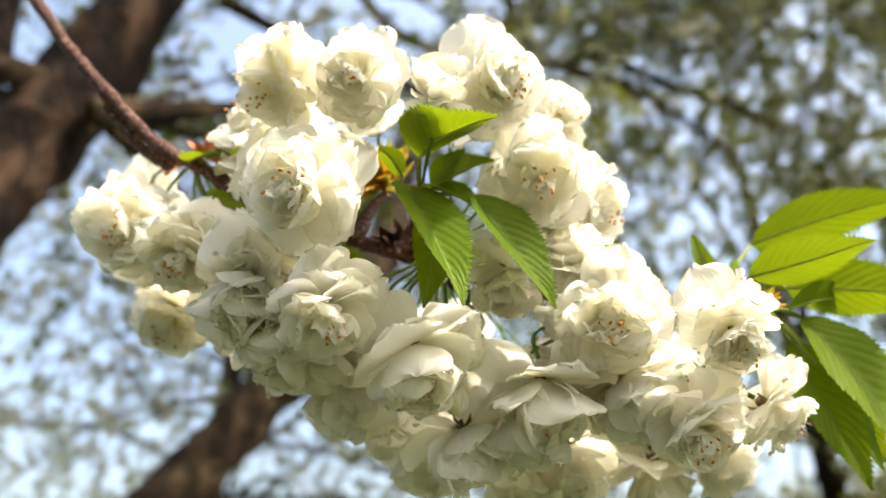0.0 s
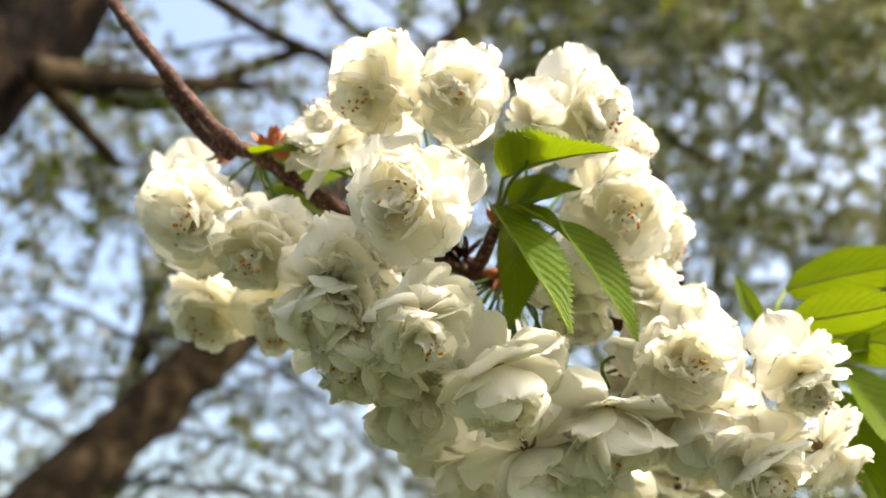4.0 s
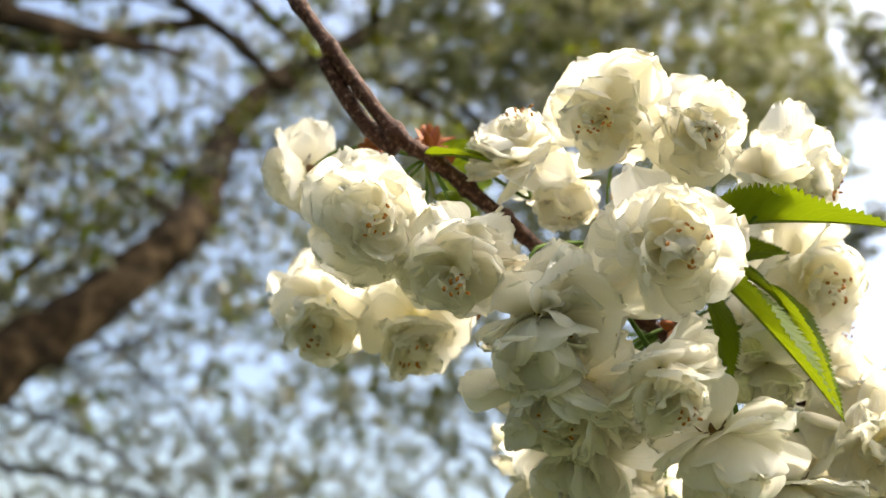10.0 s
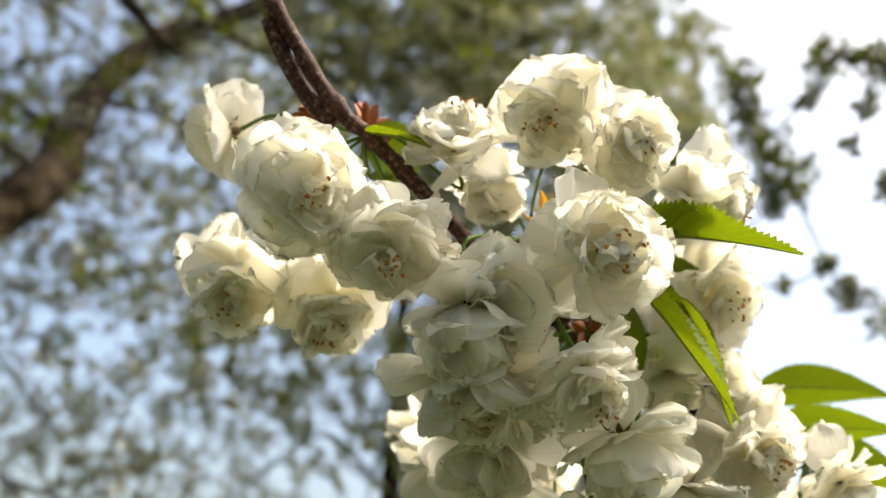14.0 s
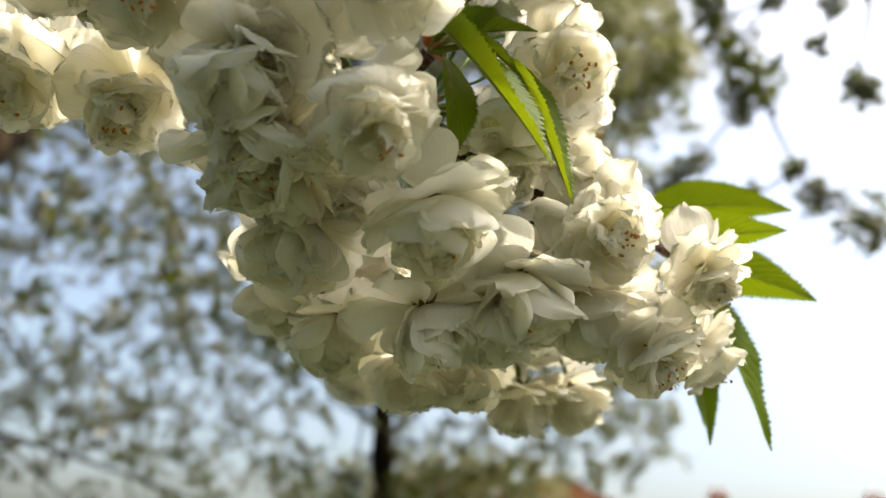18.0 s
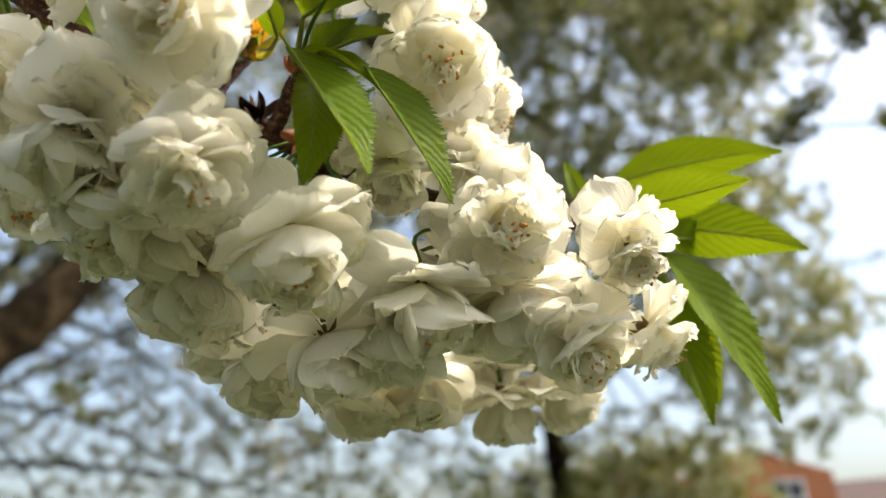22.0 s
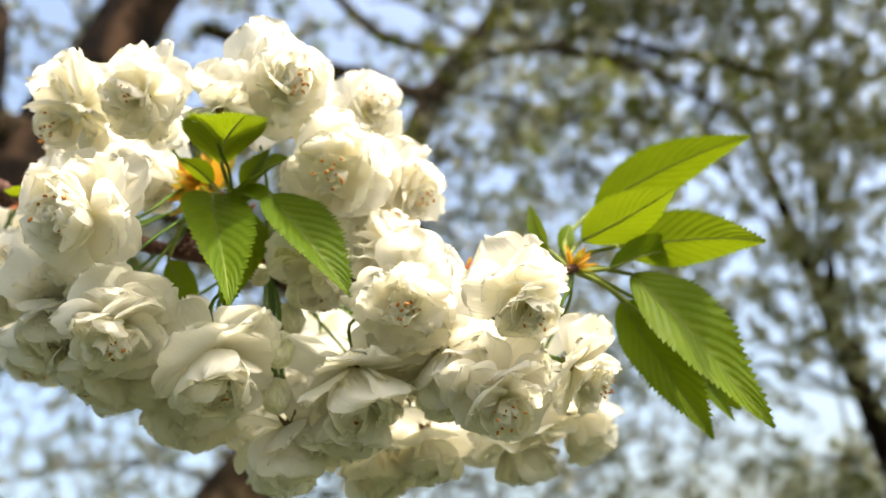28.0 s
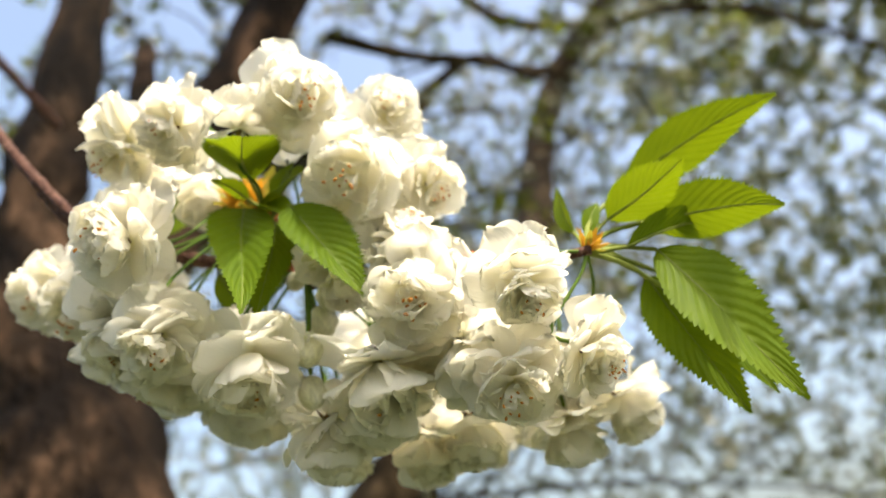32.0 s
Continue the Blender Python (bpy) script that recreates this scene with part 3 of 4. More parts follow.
def spray_tree():
    """A tree beside the path, of which only loose sprays reach into the open sky."""
    tree = tagged(new("cherry_tree"), "cherry tree with loose hanging sprays of leaves and blossom", "tree")
    tube("trunk", [(8.6, 1.6, -0.2), (8.5, 1.7, 2.5), (8.2, 1.9, 5.0), (7.6, 2.1, 7.5)], [0.2, 0.17, 0.12, 0.05], TRUNK, tree, n=20, sides=12, rough=0.2)
    bough = [(7.7, 2.1, 7.0), (5.2, 1.6, 6.2), (3.0, 1.1, 4.6), (1.736, 0.963, 3.423), (1.652, 0.997, 3.499), (1.576, 1.098, 3.516), (1.601, 1.191, 3.44), (1.568, 1.343, 3.364)]
    tube("bough", bough, [0.04, 0.028, 0.016, 0.008, 0.007, 0.006, 0.005, 0.004], TWIG, tree, "thin grey-brown bough", n=60, sides=8, rough=0.25)
    for way in ([(1.568, 1.343, 3.364), (1.669, 1.402, 3.195), (1.669, 1.343, 3.254)], [(1.669, 1.343, 3.254), (1.837, 1.351, 3.009), (1.897, 1.334, 2.925), (1.998, 1.25, 2.832)], [(1.601, 1.191, 3.44), (1.5, 1.343, 3.431), (1.441, 1.318, 3.507)], [(1.652, 0.997, 3.499), (1.702, 1.081, 3.397), (1.736, 1.157, 3.313)], [(1.736, 0.963, 3.423), (1.837, 1.123, 3.195), (1.88, 1.107, 3.161)], [(1.669, 1.402, 3.195), (1.643, 1.571, 3.068), (1.61, 1.647, 3.009)], [(1.837, 1.351, 3.009), (1.778, 1.478, 2.959), (1.61, 1.647, 3.009)]):
        tube("spray", way, [0.006, 0.0045, 0.003], TWIG, tree, n=24, sides=6, rough=0.25)
    # clumps of blossom and leaves along the sprays: centre, radius, share of leaves
    clumps = (((1.669, 1.343, 3.254), 0.098, 0.75), ((1.441, 1.318, 3.507), 0.074, 0.50), ((1.568, 1.343, 3.364), 0.074, 0.55), ((1.702, 1.081, 3.397), 0.043, 0.35), ((1.736, 1.157, 3.313), 0.030, 0.35), ((1.837, 1.123, 3.195), 0.047, 0.35), ((1.88, 1.107, 3.161), 0.039, 0.35), ((1.576, 1.098, 3.516), 0.074, 0.45), ((1.652, 0.997, 3.499), 0.067, 0.45), ((1.837, 1.351, 3.009), 0.031, 0.35), ((1.897, 1.334, 2.925), 0.055, 0.35), ((1.998, 1.25, 2.832), 0.082, 0.35), ((1.61, 1.647, 3.009), 0.074, 0.60), ((1.643, 1.571, 3.068), 0.049, 0.60), ((1.669, 1.402, 3.195), 0.058, 0.35), ((1.736, 0.963, 3.423), 0.058, 0.35), ((1.778, 1.478, 2.959), 0.024, 0.35), ((1.5, 1.343, 3.431), 0.058, 0.35), ((1.601, 1.191, 3.44), 0.035, 0.35))
    local = random.Random(9)
    leafy, white = [], []
    for e, r, share in clumps:
        for k in range(int(95 * (r / 0.1) ** 2) + 7):
            d = Vector([local.gauss(0, 1) for _ in range(3)]).normalized() * r * local.random() ** 0.5 * 1.15
            (leafy if local.random() < share else white).append(tuple(Vector(e) + d))
    v, f = sheets(np.array(leafy), 0.010, 4, 0.017, 0.5)
    stuff_mesh("foliage", v, f, CROWN_LEAF, tree, "small fresh green leaves")
    v, f = sheets(np.array(white), 0.010, 6, 0.012, 0.8)
    stuff_mesh("blossom", v, f, CROWN_SHADED, tree, "clumps of white blossom with sun or shade in the colour")


spray_tree()


# ---- the flowering branch ----
SPURS = {"one": (-0.120, 0.325, 1.955), "two": (-0.029, 0.332, 1.945), "hub": (-0.010, 0.302, 1.918), "mid": (-0.002, 0.322, 1.905), "five": (0.088, 0.300, 1.872), "end": (0.134, 0.309, 1.873)}
branch = tagged(new("cherry_branch"), "reddish-brown cherry branch with scarred bark and bud scales", "branch")
MAIN = [(-1.12, 1.3, 2.95), (-0.8, 0.75, 2.7), (-0.45, 0.37, 2.34), (-0.245, 0.331, 2.088), (-0.201, 0.326, 2.031), (-0.1706, 0.3231, 1.9956), (-0.138, 0.322, 1.962), (-0.118, 0.320, 1.951), (-0.090, 0.314, 1.930), (-0.050, 0.322, 1.915), (-0.010, 0.324, 1.902), (0.030, 0.318, 1.886), (0.088, 0.300, 1.870), (0.136, 0.308, 1.873)]
tube("twig", MAIN, [0.013, 0.009, 0.0046, 0.0033, 0.0032, 0.0031, 0.0031, 0.0032, 0.0032, 0.0034, 0.0033, 0.0029, 0.0024, 0.0020], BARK, branch, n=260, sides=14, rough=0.26, seed=4,
     knots=((0.386, 0.35, 0.006), (0.425, 0.2, 0.004), (0.468, 0.55, 0.010), (0.50, 0.3, 0.005), (0.54, 0.45, 0.008), (0.58, 0.25, 0.005), (0.62, 0.4, 0.006), (0.345, 0.2, 0.005)))
tube("spur", [(-0.134, 0.326, 1.955), (-0.146, 0.329, 1.964), (-0.159, 0.329, 1.977), (-0.171, 0.327, 1.991)], [0.0038, 0.0037, 0.0036, 0.0034], BARK, branch, n=14, sides=8, rough=0.2)
tube("spur", [(-0.040, 0.323, 1.913), (-0.036, 0.328, 1.930), (-0.029, 0.332, 1.945)], [0.0040, 0.0036, 0.0040], BARK, branch, n=12, sides=8, rough=0.3)
tube("spur", [(-0.016, 0.323, 1.904), (-0.013, 0.314, 1.910), (-0.010, 0.303, 1.918)], [0.0036, 0.0032, 0.0030], BARK, branch, n=10, sides=8, rough=0.3)
tube("spur", [(-0.006, 0.324, 1.901), (-0.003, 0.323, 1.906), (-0.002, 0.322, 1.912)], [0.0042, 0.0042, 0.0036], BARK, branch, n=8, sides=8, rough=0.3)


def scale_mesh(seed, mat, broad):
    local = random.Random(seed)
    v, f = [], []
    nu, nv = 6, 4
    for i in range(nu + 1):
        u = i / nu
        w = broad * math.sin(math.pi * min(0.96, 0.12 + 0.86 * u)) ** 0.8
        for j in range(nv + 1):
            s = j / nv * 2 - 1
            v.append((s * w, u + local.uniform(-0.02, 0.02), 0.5 * w * s * s + 0.35 * u * u * (1 if seed % 2 else -0.5) + local.uniform(-0.02, 0.02)))
    for i in range(nu):
        for j in range(nv):
            a = i * (nv + 1) + j
            f.append((a, a + 1, a + nv + 2, a + nv + 1))
    return mesh_of("bud_scale", v, f, mat)


SCALES = [scale_mesh(k, SCALE, 0.28) for k in range(4)]
BRACTS = [scale_mesh(k, m, 0.17) for k in range(4) for m in (BRACT, BRACT, BRACT_GREEN)]
DARKS = [scale_mesh(k, BARK, 0.30) for k in range(4)]
pick = random.Random(21)
for seat, way, count, size, kinds in (
        ((-0.1156, 0.341, 1.974), (0.1, -0.1, 1), 16, 0.009, SCALES), ((-0.118, 0.331, 1.962), (0.3, 0.2, 0.6), 14, 0.009, SCALES), ((-0.1363, 0.342, 1.9655), (-0.7, -0.2, 0.1), 18, 0.009, SCALES),
        ((-0.029, 0.318, 1.938), (-0.3, -0.8, 0.1), 54, 0.017, BRACTS), ((-0.026, 0.322, 1.944), (0.1, -0.5, 0.8), 14, 0.016, BRACTS), ((-0.002, 0.320, 1.903), (0.1, -0.7, -0.5), 8, 0.008, SCALES),
        ((0.0885, 0.309, 1.874), (0, -0.1, 0.9), 22, 0.010, BRACTS), ((0.088, 0.300, 1.872), (0, -0.3, 0.7), 8, 0.007, SCALES), ((0.134, 0.309, 1.873), (0.3, -0.2, 0.3), 14, 0.008, BRACTS), ((-0.010, 0.302, 1.918), (0.2, -0.4, 0.6), 8, 0.008, SCALES),
        ((-0.022, 0.326, 1.912), (0.0, -0.4, 0.2), 16, 0.010, DARKS), ((0.004, 0.324, 1.900), (0.2, -0.3, -0.3), 16, 0.010, DARKS), ((0.020, 0.322, 1.893), (0.3, -0.3, -0.2), 12, 0.009, DARKS)):
    for k in range(count):
        d = (Vector(way).normalized() + Vector([pick.uniform(-0.9, 0.9) for _ in range(3)])).normalized()
        m = Matrix.Translation(Vector(seat) + d * 0.0015) @ d.to_track_quat("Y", "Z").to_matrix().to_4x4() @ Matrix.Rotation(pick.uniform(0, 6.3), 4, "Y") @ Matrix.Scale(size * pick.uniform(0.6, 1.2), 4)
        piece("bud_scale", pick.choice(kinds), branch, m)


# ---- blossoms ----
def petal_mesh(seed, width, cup, curl, wave, notch):
    """A petal of length 1 along +y, its inner face to +z: short claw, broad round blade with a softly ruffled, notched margin."""
    local = random.Random(seed)
    ox, oy = local.uniform(0, 50), local.uniform(0, 50)
    nu, nv = 12, 10
    v, f, uv = [], [], []
    skew = local.uniform(-0.10, 0.10)
    teeth = local.uniform(0, 6.28)
    for i in range(nu + 1):
        u = 1 - (1 - i / nu) ** 1.5
        rise = min(1.0, u / 0.62)
        w = 0.5 * width * (0.14 + 0.86 * math.sin(math.pi * 0.5 * rise) ** 1.1) * (1 if u < 0.62 else math.sqrt(max(0.05, 1 - ((u - 0.62) / 0.388) ** 2.2)))
        ang = curl * u
        if abs(curl) > 1e-3:
            y0, z0 = math.sin(ang) / curl, (1 - math.cos(ang)) / curl
        else:
            y0, z0 = u, 0.0
        for j in range(nv + 1):
            s = j / nv * 2 - 1
            edge = u ** 4
            y = y0 - edge * (notch * math.exp(-(s / 0.2) ** 2) + 0.10 * s * s + 0.022 * math.sin(11 * s + teeth) + 0.03 * local.uniform(0, 1))
            z = z0 + cup * w * s * s * 1.2
            q = noise.noise(Vector((s * 1.1 + ox, u * 1.6 + oy, 0)))
            q2 = noise.noise(Vector((s * 3.6 + oy, u * 3.6 + ox, 3)))
            rim = max(u ** 4, abs(s) ** 3 * u)
            z += wave * ((0.10 + 0.6 * u * u) * 0.15 * q + rim * 0.10 * q2)
            x = s * w + skew * u * u + 0.04 * q2 * u
            v.append((x, y, z))
            uv.append((j / nv, u))
    for i in range(nu):
        for j in range(nv):
            a = i * (nv + 1) + j
            f.append((a, a + 1, a + nv + 2, a + nv + 1))
    return mesh_of("petal", v, f, PETAL, True, uv)


PETALS = {
    "outer": [petal_mesh(10 + k, 0.98, 0.12, c, 1.1, 0.07) for k, c in enumerate((-0.5, 0.1, 0.4, -0.25, 0.6, 0.0))],
    "middle": [petal_mesh(30 + k, 0.96, 0.20, c, 1.2, 0.08) for k, c in enumerate((0.5, 0.2, 0.8, -0.2, 1.0, 0.0, 0.6))],
    "inner": [petal_mesh(50 + k, 0.86, 0.26, c, 1.6, 0.10) for k, c in enumerate((0.7, -0.4, 0.3, -0.6, 1.0, -0.1))],
    "bell": [petal_mesh(90 + k, 1.0, 0.30, c, 0.9, 0.09) for k, c in enumerate((1.0, 0.7, 1.2, 0.5, 0.9, 0.3))],
    "core": [petal_mesh(70 + k, 0.80, 0.40, c, 2.0, 0.12) for k, c in enumerate((0.7, -0.8, 0.3, -1.1, 1.0))],
}


STAMEN = [mesh_of("stamen", *tube_data([(0, 0, 0), (c, 0, 0.5), (0, c, 1.0)], [0.016, 0.014, 0.012], n=6, sides=4), FILAMENT) for c in (0.03, -0.05, 0.08)]
ANTHERS = [mesh_of("anther", *tube_data([(0, 0, -0.065), (0, 0.015, -0.032), (0, 0.015, 0.032), (0, 0, 0.065)], [0.014, 0.042, 0.042, 0.014], n=4, sides=6), ANTHER)]


def calyx_mesh(seed):
    """A small cup below the petals with five sepals turned back."""
    sets = [tube_data([(0, 0, -0.24), (0, 0, -0.14), (0, 0, -0.02), (0, 0, 0.03)], [0.05, 0.12, 0.13, 0.10], n=6, sides=10)]
    for k in range(5):
        a = k * 2 * math.pi / 5 + seed
        r, t = Vector((math.cos(a), math.sin(a), 0)), Vector((-math.sin(a), math.cos(a), 0))
        v, f = [], []
        for i in range(5):
            u = i / 4
            w = 0.10 * (1 - u ** 1.6) + 0.006
            c = r * (0.11 + 0.26 * u) + Vector((0, 0, -0.01 - 0.26 * u * u))
            v += [tuple(c - t * w), tuple(c + Vector((0, 0, 0.02))), tuple(c + t * w)]
        for i in range(4):
            for j in range(2):
                q = i * 3 + j
                f.append((q, q + 1, q + 4, q + 3))
        sets.append((v, f))
    return mesh_of("calyx", *joined(sets), CALYX)


CALYXES = [calyx_mesh(0.0), calyx_mesh(0.5)]
count_of = [0]


def pedicel(owner, spur, base, axis, r, mat=STEM):
    """The green stalk from the spur to the flower's cup, in the flower's own frame."""
    inv = owner.matrix_basis.inverted()
    s, b, a = Vector(SPURS[spur]), Vector(base), Vector(axis).normalized()
    cup = b - a * r * 0.22
    span = (cup - s).length
    out = (cup - s).normalized()
    p1 = s + (out + Vector((0, 0, 0.25))) * span * 0.35
    p2 = cup - a * span * 0.28
    tube("pedicel", [inv @ q for q in (s, p1, p2, cup)], [0.0008, 0.00075, 0.0008, 0.0011], mat, owner, n=14, sides=6)


def blossom(spur, base, axis, r, openness, loose=()):
    count_of[0] += 1
    k = count_of[0]
    local = random.Random(100 + k)
    if openness > 0.85:
        label = "fully open double white cherry blossom with orange anthers"
    elif openness > 0.45:
        label = "loosely open double white cherry blossom on a green stalk"
    else:
        label = "half-closed white cherry blossom hanging like a bell"
    if openness < 0.6:
        axis = (axis[0] * 0.7, axis[1] * 0.35 + 0.05, axis[2])
    flower = tagged(new("cherry_blossom"), label, "flower", "blossoms on the branch")
    flower.matrix_basis = Matrix.Translation(base) @ frame_to(axis, local.uniform(0, 6.28))
    shape = local.random()
    if openness > 0.6 and shape < 0.6:
        # a full pompon, its petals fanned over a dome
        rings = (("outer", 5, 110, 12, 1.04, -0.02), ("outer", 6, 93, 12, 1.04, 0.0), ("middle", 6, 78, 13, 1.00, 0.06), ("middle", 6, 63, 13, 0.94, 0.14), ("inner", 7, 47, 14, 0.82, 0.22), ("core", 6, 31, 14, 0.66, 0.34), ("core", 4, 11, 10, 0.52, 0.44))
    elif openness > 0.6:
        # an open face with its stamens showing
        rings = (("outer", 5, 108, 14, 1.06, -0.02), ("outer", 5, 93, 14, 1.05, 0.0), ("middle", 6, 79, 14, 1.00, 0.06), ("inner", 7, 64, 15, 0.86, 0.16), ("core", 6, 48, 16, 0.62, 0.30), ("core", 4, 25, 14, 0.46, 0.36))
    else:
        # a hanging bell with a few petals turned back
        rings = (("outer", 4, 108, 18, 0.96, -0.02), ("outer", 5, 70, 13, 1.05, 0.0), ("bell", 6, 52, 11, 1.10, 0.02), ("bell", 6, 39, 11, 1.08, 0.06), ("inner", 5, 26, 12, 0.94, 0.14), ("core", 4, 13, 10, 0.78, 0.22))
    shut = 0.55 + 0.47 * openness if openness > 0.6 else 0.72 + 0.6 * openness
    turn, lop = local.uniform(0, 6.28), local.uniform(0, 6.28)
    for ring, n, tilt, jitter, size, lift in rings:
        turn += 0.6
        for i in range(n):
            a = turn + 2 * math.pi * (i + local.uniform(-0.22, 0.22)) / n
            t = radians(tilt * shut + 1.35 * local.uniform(-jitter, jitter) + 11 * math.cos(a - lop))
            radial = Vector((math.cos(a), math.sin(a), 0))
            along = radial * math.sin(t) + Vector((0, 0, math.cos(t)))
            inward = -radial * math.cos(t) + Vector((0, 0, math.sin(t)))
            side = along.cross(inward)
            rot = Matrix((side, along, inward)).transposed().to_4x4() @ Matrix.Rotation(local.uniform(-0.6, 0.6) * (0.4 + 0.6 * openness), 4, "Y")
            s = 0.95 * r * size * local.uniform(0.78, 1.12)
            m = Matrix.Translation(radial * 0.07 * r + Vector((0, 0, lift * r))) @ rot @ Matrix.Diagonal((s * local.uniform(0.92, 1.12), s, s, 1))
            piece("petal", local.choice(PETALS[ring]), flower, m)
    for i in range(local.randint(2, 4)):
        # long petals that stray from the round outline
        a, t = local.uniform(0, 6.28), radians(local.uniform(94, 130) * (1 if openness > 0.6 else 0.85))
        radial = Vector((math.cos(a), math.sin(a), 0))
        along = radial * math.sin(t) + Vector((0, 0, math.cos(t)))
        inward = -radial * math.cos(t) + Vector((0, 0, math.sin(t)))
        rot = Matrix((along.cross(inward), along, inward)).transposed().to_4x4() @ Matrix.Rotation(local.uniform(-0.9, 0.9), 4, "Y")
        piece("petal", local.choice(PETALS["outer"]), flower, Matrix.Translation(radial * 0.07 * r) @ rot @ Matrix.Scale(r * local.uniform(1.08, 1.28), 4))
    inv = flower.matrix_basis.to_3x3().inverted()
    for i, (way, size) in enumerate(loose):
        # large loose petals behind the rest, their inner face towards the flower's front
        along = (inv @ Vector(way)).normalized()
        inward = Vector((0, 0, 1)) - along * along.z
        inward.normalize()
        rot = Matrix((along.cross(inward), along, inward)).transposed().to_4x4()
        piece("petal", PETALS["outer"][(i + k) % 6], flower, Matrix.Translation(along * 0.05 * r) @ rot @ Matrix.Scale(size, 4))
    for i in range(11 if openness > 0.5 else 4):
        a, t = local.uniform(0, 6.28), local.uniform(0.05, 0.6)
        size = r * (0.50 + 0.10 * openness) * local.uniform(0.75, 1.1)
        way = (math.cos(a) * math.sin(t), math.sin(a) * math.sin(t), math.cos(t))
        stamen = piece("stamen", STAMEN[i % 3], flower, Matrix.Translation((0, 0, r * 0.34)) @ frame_to(way, a) @ Matrix.Scale(size, 4))
        piece("anther", ANTHERS[0], stamen, Matrix.Translation((0, 0.0, 1.0)) @ frame_to((local.uniform(-1, 1), local.uniform(-1, 1), local.uniform(-0.2, 1))))
    piece("calyx", CALYXES[k % 2], flower, Matrix.Scale(min(r, 0.021) * 0.82, 4))
    pedicel(flower, spur, base, axis, r)
    return flower


blossom("two", (-0.0525, 0.2586, 1.8993), (-0.22, -0.89, -0.40), 0.0265, 0.92)
blossom("two", (-0.0660, 0.2696, 1.9594), (-0.50, -0.45, -0.74), 0.0232, 0.92)
blossom("two", (-0.0334, 0.2615, 1.9546), (-0.17, -0.88, -0.44), 0.0211, 0.92)
blossom("hub", (-0.0029, 0.2598, 1.9442), (0.10, -0.78, 0.62), 0.0171, 0.5)
blossom("mid", (0.0179, 0.2716, 1.9595), (0.60, -0.67, -0.43), 0.0241, 0.92)
blossom("mid", (0.0406, 0.2908, 1.9255), (0.01, -0.79, -0.62), 0.0265, 0.92)
blossom("mid", (0.0493, 0.3129, 1.9667), (0.48, -0.88, -0.04), 0.0222, 0.92)
blossom("mid", (0.0655, 0.3110, 1.9251), (0.69, -0.29, -0.66), 0.0197, 0.92)
blossom("five", (0.0656, 0.2944, 1.8636), (-0.06, -0.86, -0.51), 0.0245, 0.92, (((-0.8, 0.1, 0.6), 0.026),))
blossom("end", (0.1097, 0.2819, 1.8545), (0.22, -0.48, -0.85), 0.0193, 0.92, (((-0.35, 0.25, 0.9), 0.027), ((0.4, 0.25, 0.85), 0.027)))
blossom("five", (0.0958, 0.2989, 1.8242), (0.14, -0.52, -0.84), 0.0215, 0.92)
blossom("end", (0.1257, 0.3013, 1.8291), (0.69, -0.19, -0.69), 0.0200, 0.65)
blossom("five", (0.1048, 0.3956, 1.8256), (0.15, 0.05, -0.99), 0.0239, 0.38, (((-0.9, -0.2, -0.4), 0.022), ((0.9, -0.2, -0.4), 0.022)))
blossom("end", (0.1322, 0.3904, 1.8314), (0.48, 0.10, -0.87), 0.0222, 0.4, (((0.9, -0.2, -0.4), 0.021),))
blossom("five", (0.0397, 0.3071, 1.8414), (0.00, -0.33, -0.94), 0.0268, 0.45)
blossom("five", (0.0601, 0.3750, 1.8293), (0.24, 0.10, -0.97), 0.0251, 0.3)
blossom("mid", (-0.0117, 0.2887, 1.8487), (0.17, -0.43, -0.89), 0.0256, 0.5)
blossom("two", (-0.0439, 0.2715, 1.8607), (0.22, -0.41, -0.89), 0.0217, 0.92)
blossom("mid", (-0.0377, 0.3360, 1.8515), (-0.19, -0.19, -0.96), 0.0279, 0.45)
blossom("mid", (0.0086, 0.3246, 1.8253), (0.24, -0.42, -0.88), 0.0251, 0.4)
blossom("mid", (-0.0060, 0.3707, 1.8311), (0.00, 0.10, -1.00), 0.0239, 0.45)
blossom("one", (-0.1432, 0.3179, 1.9166), (-0.02, -0.79, -0.61), 0.0245, 0.92, (((-0.35, 0.4, 0.9), 0.031), ((0.1, 0.4, 0.95), 0.031), ((0.6, 0.3, 0.6), 0.028), ((-0.9, 0.2, 0.3), 0.028)))
blossom("one", (-0.1095, 0.3063, 1.9015), (-0.23, -0.47, -0.85), 0.0250, 0.92)
blossom("one", (-0.1418, 0.3894, 1.9057), (-0.15, -0.35, -0.92), 0.0270, 0.92, (((-0.7, 0.0, 0.7), 0.03), ((0.0, 0.0, 1), 0.03)))
blossom("one", (-0.1023, 0.3731, 1.9015), (-0.06, -0.41, -0.91), 0.0270, 0.85)
blossom("one", (-0.1635, 0.3752, 1.9648), (-0.51, 0.85, -0.17), 0.0220, 0.75)
blossom("two", (-0.0730, 0.2928, 1.8858), (-0.25, -0.33, -0.91), 0.0220, 0.8)
blossom("two", (-0.0609, 0.3036, 1.8647), (-0.43, -0.34, -0.83), 0.0262, 0.55)
blossom("one", (-0.0844, 0.3083, 1.9547), (-0.51, -0.69, 0.51), 0.0260, 0.65, (((-0.25, 0.1, 1), 0.026), ((-0.95, -0.1, 0.2), 0.024)))
blossom("two", (-0.0587, 0.3244, 1.9629), (0.10, -0.36, -0.93), 0.0217, 0.45)
blossom("mid", (0.0271, 0.3008, 1.8877), (0.19, -0.28, -0.94), 0.0188, 0.3)
blossom("mid", (0.0347, 0.3806, 1.8248), (0.10, -0.20, -0.98), 0.0239, 0.45)
